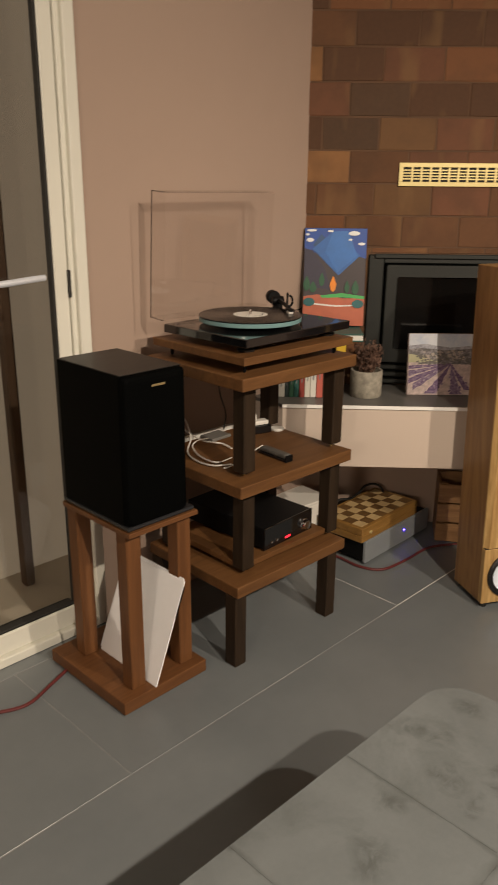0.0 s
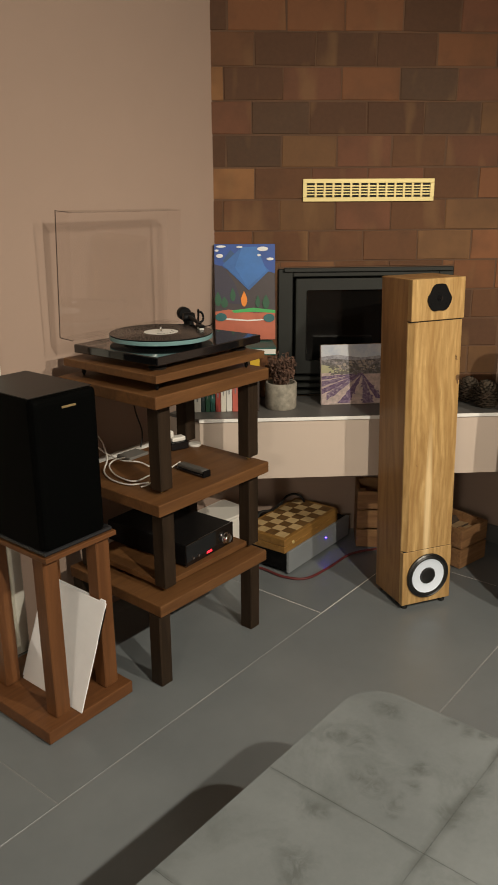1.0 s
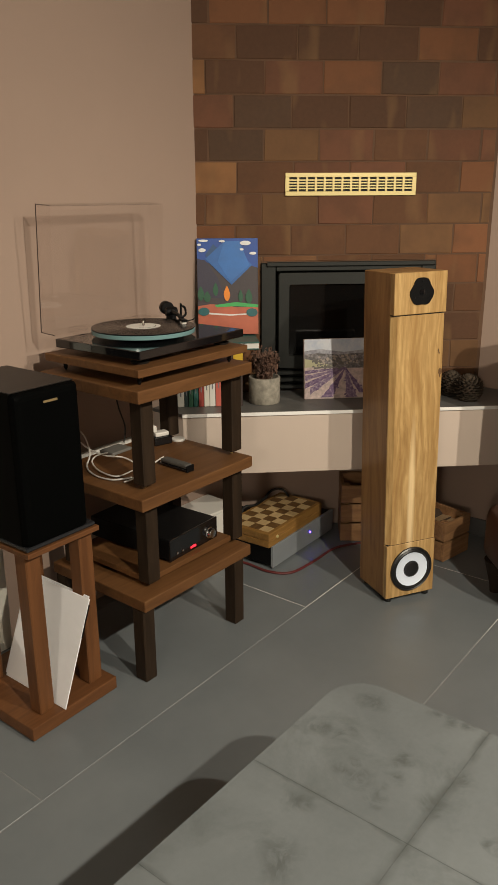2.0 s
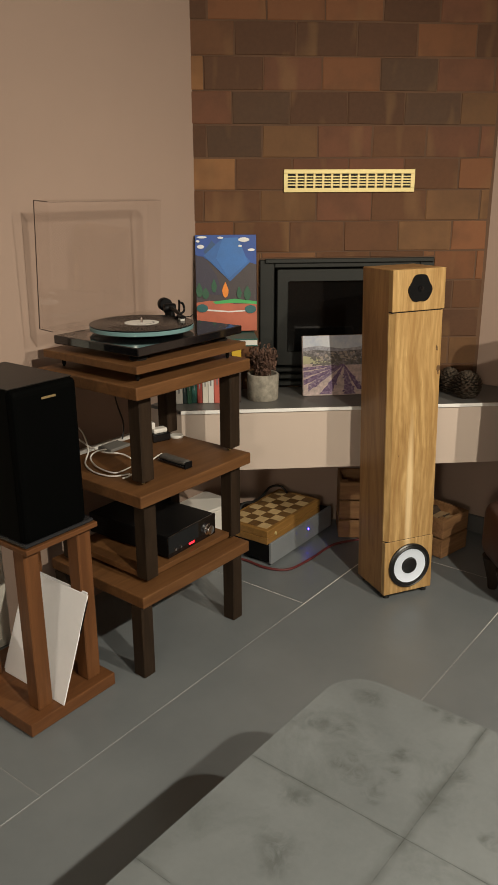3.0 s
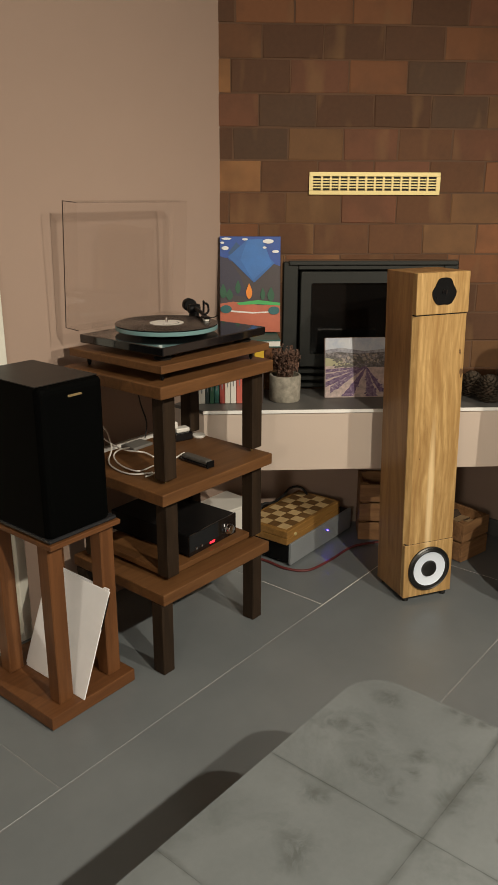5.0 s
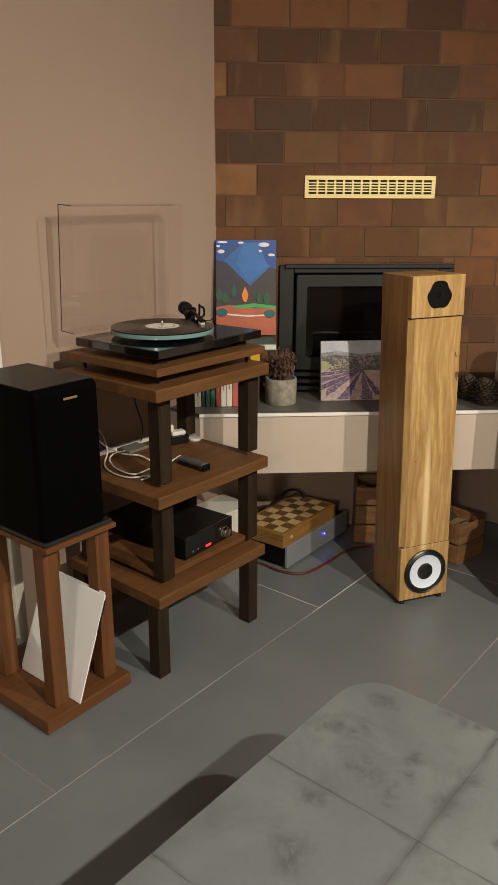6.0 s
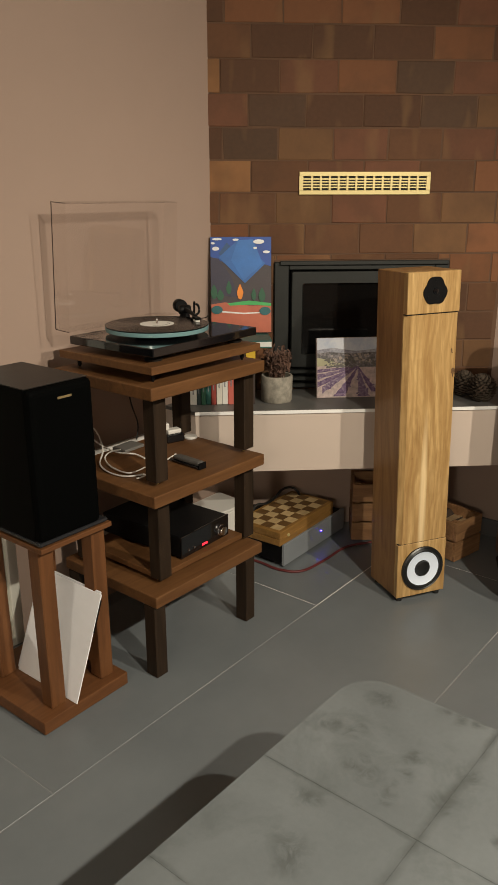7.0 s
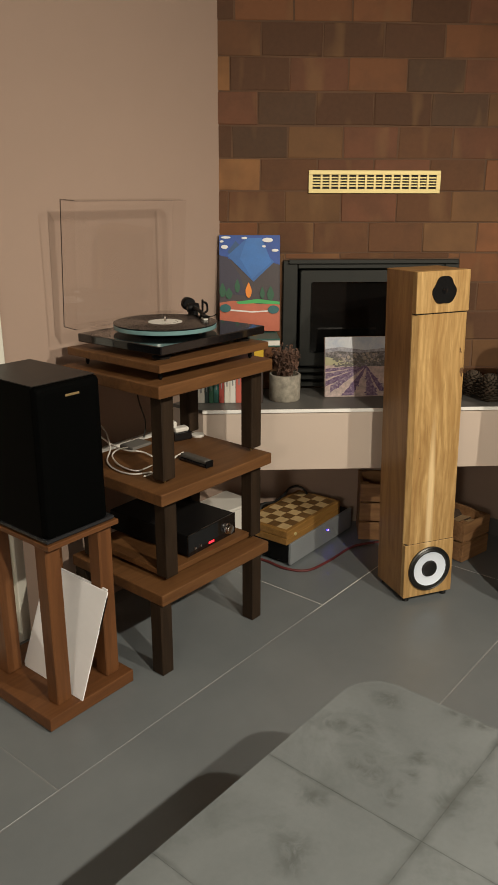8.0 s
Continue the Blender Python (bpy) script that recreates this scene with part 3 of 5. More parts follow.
# ---------------------------------------------------------------- equipment rack
RACK = pose(-0.1253, 1.9363, 0, 0, 0, 46.45)
RW, RD = 0.478, 0.41
rack = thing("equipment_rack", "three-tier walnut equipment rack on dark square legs", "rack", RACK)
LEGS = ((0.052, 0.044), (RW - 0.045, 0.044), (0.004, RD - 0.092), (RW - 0.045, RD - 0.092))
TIERS = ((-0.010, 0.233, 0.269), (0.0, 0.536, 0.572), (0.004, 0.838, 0.874))
for x0, z0, z1 in TIERS:
    part("board", box(x0, RW + min(x0, 0), 0, RD, z0, z1, 0.004, 3), RACK_WOOD, rack)
for x, y in LEGS:
    for a, b in ((0.269, 0.536), (0.572, 0.838)):
        leg = part("leg", box(x, x + 0.046, y, y + 0.046, a + 0.013, b, 0.0025), LEG_WOOD, rack)
        cone = lathe([(0.0, 0.0), (0.003, 0.001), (0.009, 0.011), (0.009, 0.014)], 12)
        part("spike", cone, BRASS, leg, "brass spike", pose(x + 0.023, y + 0.023, a))
for x in (-0.009, 0.398):
    for y in (0.010, RD - 0.056):
        part("foot", box(x, x + 0.044, y, y + 0.046, 0.0, 0.233, 0.0025), LEG_WOOD, rack)

for name, x0, x1, y0, y1, z0, z1, base in (("isolation_platform", 0.022, 0.474, 0.014, 0.402, 0.903, 0.925, 0.874),
                                            ("isolation_platform", 0.055, 0.428, 0.052, 0.39, 0.282, 0.300, 0.269)):
    p = thing(name, "walnut isolation platform on small spikes on the rack", "platform", RACK)
    part("board", box(x0, x1, y0, y1, z0, z1, 0.002, 2), RACK_WOOD, p)
    for x in (x0 + 0.04, x1 - 0.04):
        for y in (y0 + 0.04, y1 - 0.04):
            part("spike", lathe([(0.0, 0.0), (0.003, 0.001), (0.006, 0.008), (0.006, z0 - base)], 10), MATT_BLACK, p, "", pose(x, y, base))


# ---------------------------------------------------------------- turntable
DECK = pose(-0.1165, 1.9897, 0, 0, 0, 48.1)


def build_turntable():
    top = 0.968
    tt = thing("turntable", "gloss black turntable with glass platter and raised clear lid", "turntable",
               DECK)
    W, D = 0.446, 0.335
    plinth = part("plinth", box(0, W, 0, D, top - 0.024, top, 0.0025, 2), GLOSS_BLACK, tt)
    for x, y in ((0.05, 0.05), (W - 0.05, 0.05), (W / 2, D - 0.05)):
        part("foot", lathe([(0.0, 0), (0.024, 0), (0.026, 0.006), (0.016, 0.012), (0.016, 0.02), (0.0, 0.02)], 20), RUBBER, tt, "", pose(x, y, 0.925), True)
    cx, cy = 0.192, 0.172
    part("sub_platter", lathe([(0.0, 0), (0.07, 0), (0.07, 0.01), (0.0, 0.01)], 40), MATT_BLACK, tt, "", pose(cx, cy, top), True)
    pl = part("platter", lathe([(0.0, 0), (0.149, 0), (0.1505, 0.0015), (0.1505, 0.0105), (0.149, 0.012), (0.0, 0.012)], 96), EDGE_GLASS, tt,
              "green-edged glass platter", pose(cx, cy, top + 0.010), True)
    part("mat", lathe([(0.0, 0), (0.1485, 0), (0.1485, 0.002), (0, 0.002)], 96), CLOTH, pl, "", pose(0, 0, 0.012), True)
    part("spindle", lathe([(0.0035, 0), (0.0035, 0.014), (0.002, 0.017), (0, 0.0175)], 14), CHROME, pl, "", pose(0, 0, 0.014), True)
    rec = thing("record", "black vinyl record with a white paper label", "record", DECK @ pose(cx, cy, top + 0.0241))
    prof = [(0.0040, 0), (0.150, 0), (0.1508, 0.001), (0.150, 0.0022)]
    r = 0.147
    while r > 0.06:
        prof += [(r, 0.0022), (r - 0.0012, 0.0019)]
        r -= 0.0024
    prof += [(0.0515, 0.0021), (0.004, 0.0021)]
    part("disc", lathe(prof, 96), VINYL, rec, "", None, True)
    part("label", lathe([(0.004, 0), (0.050, 0), (0.050, 0.0003), (0.004, 0.0003)], 48), PAPER, rec, "white paper label", pose(0, 0, 0.0022))
    for k in range(9):
        a = 0.35 * k - 1.4
        bm = box(-0.004, 0.004, -0.0012, 0.0012, 0, 0.0003)
        part("print_bar", bm, MATT_BLACK, rec, "", pose(0.03 * math.sin(a) , -0.012 - 0.024 * math.cos(a), 0.00255, 0, 0, math.degrees(a)))
    # tone arm on its rest, counterweight behind the pivot; x of the arm runs to its head
    arm = part("tonearm", lathe([(0, 0), (0.026, 0), (0.026, 0.006), (0.017, 0.01), (0.015, 0.03), (0, 0.03)], 24), MATT_BLACK, tt, "black tonearm",
               pose(0.384, 0.238, top, 0, 0, -121), True)
    along = Matrix.Rotation(radians(90), 4, "Y")
    part("pivot_housing", lathe([(0, -0.018), (0.013, -0.018), (0.015, -0.012), (0.015, 0.012), (0.013, 0.018), (0, 0.018)], 20), MATT_BLACK, arm, "",
         Matrix.Translation((0, 0, 0.04)) @ Matrix.Rotation(radians(90), 4, "X"), True)
    part("counterweight", lathe([(0, 0), (0.019, 0), (0.021, 0.003), (0.021, 0.03), (0.019, 0.033), (0, 0.033)], 24), MATT_BLACK, arm, "",
         Matrix.Translation((-0.068, 0, 0.045)) @ along, True)
    part("arm_tube", tube([(-0.06, 0, 0.045), (0, 0, 0.043), (0.08, -0.003, 0.041), (0.15, -0.010, 0.039)], 0.0058, 12), MATT_BLACK, arm, "", None, True)
    head = part("headshell", box(0.145, 0.185, -0.022, -0.004, 0.034, 0.041, 0.002), MATT_BLACK, arm)
    part("cartridge", box(0.154, 0.178, -0.020, -0.006, 0.0265, 0.034, 0.0015), WHITE_PLASTIC, head, "pale cartridge body")
    part("finger_lift", tube([(0.18, -0.004, 0.038), (0.184, 0.010, 0.04), (0.188, 0.016, 0.046)], 0.0014, 8), MATT_BLACK, head, "", None, True)
    rest = part("arm_rest", lathe([(0, 0), (0.006, 0), (0.005, 0.034), (0, 0.034)], 12), MATT_BLACK, arm, "", pose(0.075, 0.012, 0.0), True)
    part("rest_clip", tube([(0, -0.014, 0.046), (0, -0.01, 0.034), (0, 0.004, 0.034), (0, 0.012, 0.042), (0, 0.010, 0.06), (0, 0.002, 0.066)], 0.0035, 8), MATT_BLACK, rest, "", None, True)
    part("anti_skate", tube([(0.0, 0.03, 0.0), (0.0, 0.032, 0.05), (0.006, 0.03, 0.062), (0.016, 0.028, 0.06)], 0.0035, 8), MATT_BLACK, arm, "", None, True)
    # raised lid of five thin acrylic walls, tipped a little forward over its hinges
    hz, ht, dp, th = top + 0.012, 0.356, 0.058, 0.003
    lid = part("lid", box(0, W, -th, 0, 0, ht, 0.0008), ACRYLIC, tt, "clear acrylic lid, raised", pose(0, 0.395, hz, 3.6))
    for nm, (x0, x1, y0, y1, z0, z1) in (("lid_side", (0, th, -dp, -th, 0, ht)), ("lid_side", (W - th, W, -dp, -th, 0, ht)),
                                         ("lid_end", (th, W - th, -dp, -th, ht - th, ht)), ("lid_end", (th, W - th, -dp, -th, 0, th))):
        part(nm, box(x0, x1, y0, y1, z0, z1), ACRYLIC, lid)
    for y0, y1, z0, z1 in ((-0.0015, 0.0006, 0.0, ht + 0.0006), (-dp, -0.0016, ht - 0.0012, ht + 0.0006), (-dp, -0.0016, -0.0006, 0.0012)):
        part("lid_rim", box(-0.0006, 0.0012, y0, y1, z0, z1), SMOKE, lid, "dark edge of the acrylic")
    for x in (0.09, W - 0.09):
        part("hinge", box(x - 0.018, x + 0.018, D - 0.02, D + 0.030, top, top + 0.022, 0.003, 2), ACRYLIC, tt, "clear plastic hinge")


ACRYLIC = thin_glass("clear_acrylic", (0.99, 0.985, 0.982), 0.05)
SMOKE = surface("acrylic_edge", (0.05, 0.035, 0.03), 0.2)
build_turntable()


# ---------------------------------------------------------------- bookshelf loudspeaker on its stand
def build_stand():
    m = Matrix.Translation(uw(0.971, 1.460)) @ ROOM
    st = thing("speaker_stand", "walnut speaker stand with four square posts", "stand", m)
    bw, bd = 0.292, 0.36
    part("base", box(0, bw, 0, bd, 0.004, 0.042, 0.003, 2), STAND_WOOD_FLAT, st)
    part("top_plate", box(0.041, 0.270, 0.003, 0.306, 0.508, 0.522, 0.002, 2), STAND_WOOD_FLAT, st)
    for x in (0.050, 0.220):
        for y in (0.030, 0.256):
            part("post", box(x, x + 0.046, y, y + 0.046, 0.042, 0.508, 0.003), STAND_WOOD, st)
    for x in (0.03, bw - 0.03):
        for y in (0.03, bd - 0.03):
            part("pad", lathe([(0, 0), (0.012, 0), (0.012, 0.004), (0, 0.004)], 12), RUBBER, st, "", pose(x, y, 0))


build_stand()


def build_bookshelf_speaker():
    m = Matrix.Translation(uw(1.016, 1.470)) @ ROOM
    sp = thing("bookshelf_speaker", "black bookshelf loudspeaker with cloth grille on a walnut stand", "speaker", m)
    z0, z1, w, d = 0.536, 0.922, 0.192, 0.283
    part("plinth", box(-0.003, w + 0.024, -0.004, d + 0.008, 0.5255, z0, 0.004, 2), PLINTH_BLACK, sp, "glossy black base plate")
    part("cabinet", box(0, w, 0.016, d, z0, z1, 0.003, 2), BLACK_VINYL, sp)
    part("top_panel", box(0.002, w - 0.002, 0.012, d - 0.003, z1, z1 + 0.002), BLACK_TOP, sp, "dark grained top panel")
    # the grille swells out of the baffle with broad rounded edges
    gr = bmesh.new()
    rings = []
    for y, inset in ((0.0155, 0.0), (0.004, 0.0), (-0.002, 0.003), (-0.006, 0.009), (-0.0075, 0.018)):
        rings.append([gr.verts.new((x, y, z)) for x, z in rounded(inset + 0.001, w - 0.001 - inset, z0 + 0.001 + inset * 0.5, z1 - 0.001 - inset, 0.010, 5)])
    for ra, rb in zip(rings, rings[1:]):
        for k in range(len(ra)):
            gr.faces.new((ra[k], ra[(k + 1) % len(ra)], rb[(k + 1) % len(ra)], rb[k]))
    gr.faces.new(rings[0])
    gr.faces.new(rings[-1])
    bmesh.ops.recalc_face_normals(gr, faces=gr.faces)
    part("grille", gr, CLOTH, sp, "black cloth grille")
    part("badge", box(w - 0.112, w - 0.070, -0.0105, -0.0074, z1 - 0.034, z1 - 0.028, 0.001), GOLD, sp, "small gold badge")
    for x in (0.03, w - 0.03):
        for y in (0.04, d - 0.03):
            part("foot", lathe([(0, 0), (0.008, 0), (0.008, 0.0034), (0, 0.0034)], 10), RUBBER, sp, "", pose(x, y, 0.522))


build_bookshelf_speaker()


def build_sleeves():
    for off, lean, slide in ((0.006, 21.0, -0.044), (0.0145, 21.4, -0.030)):
        m = Matrix.Translation(uw(1.068 + off, 1.50 + slide, 0.043)) @ ROOM @ pose(0, 0, 0, 0, lean, 0)
        s = thing("record_sleeve", "plain white paper record sleeve leaning in the speaker stand", "record sleeve", m, "sleeves in the stand")
        bm = box(0, 0.004, 0, 0.262, 0, 0.305, 0.0012)
        part("paper", bm, SLEEVE, s)
        part("record_edge", box(0.001, 0.003, -0.0035, -0.0004, 0.20, 0.29), MATT_BLACK, s, "edge of a black record")


build_sleeves()


# ---------------------------------------------------------------- floor-standing loudspeaker
def build_tower():
    tw = thing("floor_speaker", "oak floor-standing loudspeaker with a white-coned woofer", "speaker", pose(0.669, 2.315, 0.004, -1.2, -0.96, 16.07))
    w, d, h = 0.190, 0.184, 1.122
    part("cabinet", box(0.0, w, 0.022, d, 0.014, h, 0.002), OAK_SHADE_SIDE, tw)
    z1, z2 = 0.214, 0.992
    # front in three planks, the middle one chamfered at its edges
    part("lower_front", box(0.0, w, 0.0, 0.022, 0.014, z1 - 0.0015, 0.0015), OAK, tw)
    mid = [(0.015, 0.0), (w - 0.004, 0.0), (w, 0.006), (w, 0.022), (0.0, 0.022), (0.0, 0.016)]
    part("middle_front", prism(mid, z1 + 0.0015, z2 - 0.002), OAK, tw)
    part("upper_front", box(0.0, w, -0.004, 0.022, z2 + 0.002, h, 0.0015), OAK, tw)
    part("joint", box(0.003, w - 0.003, 0.003, 0.02, z1 - 0.0015, z1 + 0.0015), SOOT_AND_GAP, tw, "dark joint")
    part("joint", box(0.003, w - 0.003, 0.003, 0.02, z2 - 0.002, z2 + 0.002), SOOT_AND_GAP, tw, "dark joint")
    face = Matrix.Rotation(radians(90), 4, "X")
    cx = 0.0965
    wf = part("woofer", lathe([(0.0, 0.0), (0.081, 0.0), (0.081, 0.006), (0.077, 0.009), (0.074, 0.007), (0.069, 0.010), (0.064, 0.008), (0.061, 0.002), (0, 0.002)], 64),
              RUBBER, tw, "black woofer surround", Matrix.Translation((cx, 0.0, 0.114)) @ face, True)
    part("cone", lathe([(0.0625, 0.0065), (0.055, 0.0035), (0.030, 0.0028), (0.030, 0.0022), (0.0625, 0.0022)], 64), CONE_WHITE, wf, "white paper cone", None, True)
    part("dust_cap", lathe([(0.0285, 0.002), (0.027, 0.008), (0.018, 0.012), (0.0, 0.0135)], 40), RUBBER, wf, "black dust cap", None, True)
    pts = []
    for k in range(48):
        a = 2 * math.pi * k / 48
        r = 0.0395 + 0.0026 * math.cos(3 * (a - math.pi / 2)) - 0.0016 * math.cos(6 * (a - math.pi / 2))
        pts.append((r * math.cos(a) * 1.04, r * math.sin(a) * 1.08))
    tp = part("tweeter", prism(pts, 0.0, 0.004), MATT_BLACK, tw, "rounded triangular black tweeter plate", Matrix.Translation((cx, -0.004, 1.062)) @ face)
    part("dome", lathe([(0.018, 0.0042), (0.016, 0.0030), (0.010, 0.0032), (0.009, 0.0062), (0.0, 0.009)], 32), GLOSS_BLACK, tp, "", None, True)
    for k in range(3):
        a = math.pi / 2 + k * 2 * math.pi / 3
        part("screw", lathe([(0, 0), (0.003, 0), (0.002, 0.0012), (0, 0.0013)], 10), MATT_BLACK, tp, "", pose(0.032 * math.cos(a), 0.033 * math.sin(a), 0.004))
    kr = random.Random(5)
    for kx, kz, r, tall in ((w - 0.011, 0.80, 0.0075, 1.7), (w - 0.010, 0.785, 0.003, 1.6), (w - 0.02, 0.87, 0.0036, 2.4), (w - 0.016, 0.862, 0.0018, 2.0), (0.04, 0.52, 0.0016, 2)):
        ring = [(r * math.cos(a) * kr.uniform(0.6, 1.15), r * tall * math.sin(a) * kr.uniform(0.7, 1.15)) for a in [2 * math.pi * q / 13 for q in range(13)]]
        part("knot", prism(ring, 0.0, 0.0004), KNOT, tw, "dark knot in the oak", Matrix.Translation((kx, 0.0001, kz)) @ face)
    part("plinth", box(0.008, w - 0.008, 0.01, d - 0.008, 0.008, 0.014), MATT_BLACK, tw)
    for x in (0.02, w - 0.02):
        for y, low in ((0.02, -0.0035), (d - 0.02, -0.0005)):
            part("foot", lathe([(0, low), (0.012, low), (0.012, 0.009), (0, 0.009)], 12), RUBBER, tw, "", pose(x, y, 0))


build_tower()


# ---------------------------------------------------------------- on the rack
def build_small_amp():
    m = pose(-0.060, 2.099, 0.3, 0, 0, 49.5)
    a = thing("mini_amplifier", "small black amplifier with silver knob and red display", "amplifier", m)
    w, d, h = 0.226, 0.34, 0.074
    part("case", box(0, w, 0.006, d, 0.006, h, 0.003, 2), MATT_BLACK, a)
    part("front_panel", box(-0.001, w + 0.001, 0, 0.006, 0.004, h + 0.001, 0.0015), GLOSS_BLACK, a)
    face = Matrix.Rotation(radians(90), 4, "X")
    part("knob", lathe([(0.0, 0), (0.0185, 0), (0.0185, 0.003), (0.016, 0.004), (0.0155, 0.014), (0.014, 0.016), (0, 0.015)], 32), CHROME, a, "silver volume knob",
         Matrix.Translation((0.186, 0, 0.034)) @ face, True)
    part("display", box(0.094, 0.118, -0.0012, 0.0, 0.014, 0.0205), RED_GLOW, a, "lit red display")
    for x in (0.03, 0.055):
        part("socket", lathe([(0, 0), (0.0042, 0), (0.0042, 0.0025), (0, 0.0015)], 14), CHROME, a, "", Matrix.Translation((x, 0, 0.024)) @ face, True)
    for x in (0.02, w - 0.02):
        for y in (0.03, d - 0.03):
            part("foot", lathe([(0, 0), (0.008, 0), (0.008, 0.006), (0, 0.006)], 10), RUBBER, a, "", pose(x, y, 0))


RED_GLOW = glow("red_display", (1.0, 0.02, 0.035), 2.6)
BLUE_GLOW = glow("blue_led", (0.02, 0.010, 1.0), 210.0)
build_small_amp()

SH2 = 0.5725
brush = thing("record_brush", "black carbon-fibre record brush lying on the rack", "brush", pose(-0.075, 2.238, SH2, 0, 0, -46))
part("body", box(0, 0.115, -0.016, 0.016, 0.0, 0.010, 0.003, 2), GLOSS_BLACK, brush)
part("lid", box(0.003, 0.112, -0.014, 0.014, 0.010, 0.022, 0.004, 2), BRUSH_BACK, brush, "worn dark grey back")
part("end", box(0.1155, 0.119, -0.015, 0.015, 0.0, 0.021, 0.001), MATT_BLACK, brush)

puck = single("record_clamp", lathe([(0, 0), (0.022, 0), (0.023, 0.002), (0.023, 0.006), (0.021, 0.008), (0, 0.008)], 32), WHITE_PLASTIC,
              "round white disc lying on the rack", "disc", pose(-0.03, 2.468, SH2), True)
adapter = thing("power_adapter", "black power adapter with a white plug on the rack", "adapter", pose(-0.085, 2.44, SH2, 0, 0, 30))
part("body", box(-0.035, 0.03, -0.022, 0.022, 0, 0.028, 0.004, 2), GLOSS_BLACK, adapter)
part("plug", box(-0.028, 0.022, -0.016, 0.016, 0.0282, 0.043, 0.004, 2), WHITE_PLASTIC, adapter, "white plug")
part("clip", box(-0.036, -0.02, -0.012, 0.012, 0.0432, 0.066, 0.003), WHITE_PLASTIC, adapter)
phono = single("phono_box", box(0, 0.085, 0, 0.06, 0, 0.010, 0.002, 2), PHONO, "flat grey phono box on the rack", "box", pose(-0.235, 2.32, SH2, 0, 0, 49))
zc = SH2 + 0.004
cable("white_cable", [(-0.338, 2.38, 0.64), (-0.32, 2.358, 0.62), (-0.301, 2.284, 0.595), (-0.302, 2.206, 0.58), (-0.27, 2.138, 0.577), (-0.217, 2.097, 0.577), (-0.163, 2.111, 0.577)], 0.0026,
      WHITE_CABLE, "white cable coiled loosely on the rack")
cable("white_cable", [(-0.337, 2.355, 0.61), (-0.3, 2.308, 0.6), (-0.255, 2.285, 0.588), (-0.203, 2.282, 0.582), (-0.169, 2.243, 0.58)], 0.0026,
      WHITE_CABLE, "white cable coiled loosely on the rack")
cable("white_cable", [(-0.075, 2.278, 0.58), (-0.098, 2.226, 0.582), (-0.132, 2.157, 0.577), (-0.165, 2.093, 0.577), (-0.183, 2.076, 0.577)], 0.0024,
      WHITE_CABLE, "white cable coiled loosely on the rack")
cable("white_cable", [(-0.165, 2.169, 0.577), (-0.207, 2.116, 0.58), (-0.261, 2.168, 0.58), (-0.291, 2.246, 0.582), (-0.28, 2.281, 0.59), (-0.245, 2.276, 0.6)], 0.0024,
      WHITE_CABLE, "white cable coiled loosely on the rack")
cable("black_cable", [(-0.235, 2.37, 0.90), (-0.232, 2.43, 0.80), (-0.222, 2.46, 0.70), (-0.2, 2.42, 0.64), (-0.205, 2.40, 0.592)], 0.0025,
      BLACK_CABLE, "thin black lead hanging behind the rack")
cable("red_speaker_cable", [(0.10, 2.72, 0.006), (0.207, 2.665, 0.006), (0.287, 2.588, 0.006), (0.371, 2.568, 0.006), (0.469, 2.648, 0.006), (0.578, 2.76, 0.006), (0.70, 2.80, 0.006)], 0.005,
      RED_CABLE, "dark red speaker cable lying on the tiles")
cable("red_speaker_cable", [(-1.0, 1.66, 0.006), (-0.85, 1.675, 0.006), (-0.758, 1.70, 0.006), (-0.693, 1.738, 0.006), (-0.656, 1.827, 0.006), (-0.625, 1.91, 0.006)], 0.005,
      RED_CABLE, "dark red speaker cable lying on the tiles")


# ---------------------------------------------------------------- power amplifier and chess box under the shelf
def build_power_amp():
    a = thing("power_amplifier", "black power amplifier with silver front on the floor", "amplifier", pose(0.31, 2.603, 0, 0, 0, 49))
    w, d, h = 0.445, 0.36, 0.098
    part("case", box(0.004, w - 0.004, 0.012, d, 0.014, h - 0.004, 0.002), MATT_BLACK, a)
    part("front_panel", box(0, w, 0, 0.012, 0.010, h, 0.002, 2), SILVER, a, "brushed silver front")
    part("led", lathe([(0, 0), (0.0022, 0), (0.0018, 0.0015), (0, 0.002)], 12), BLUE_GLOW, a, "lit blue lamp",
         Matrix.Translation((0.262, 0, 0.062)) @ Matrix.Rotation(radians(90), 4, "X"))
    for x in (0.04, w - 0.04):
        for y in (0.05, d - 0.04):
            part("foot", lathe([(0, 0), (0.02, 0), (0.02, 0.014), (0, 0.014)], 16), RUBBER, a, "", pose(x, y, 0))


build_power_amp()


def build_chess_box():
    c = thing("chess_box", "folding wooden chess box lying on the amplifier", "chess box", pose(0.292, 2.588, 0.0985, 0, 0, 49.5))
    w, d, h = 0.386, 0.206, 0.056
    part("lower_half", box(0, w, 0, d, 0, 0.027, 0.002), CHESS_EDGE, c)
    part("upper_half", box(0, w, 0, d, 0.0283, h, 0.002), CHESS_EDGE, c)
    n, m = 8, 4
    s = (w - 0.034) / n
    for i in range(n):
        for j in range(m):
            x, y = 0.017 + i * s, 0.016 + j * s
            part("square", box(x + 0.0004, x + s - 0.0004, y + 0.0004, y + s - 0.0004, h - 0.001, h + 0.0008), CHESS_DARK if (i + j) % 2 else CHESS_LIGHT, c)
    part("clasp", lathe([(0, 0), (0.007, 0), (0.006, 0.004), (0, 0.005)], 14), BRASS, c, "small brass clasp", Matrix.Translation((0.055, 0, 0.03)) @ Matrix.Rotation(radians(90), 4, "X"), True)


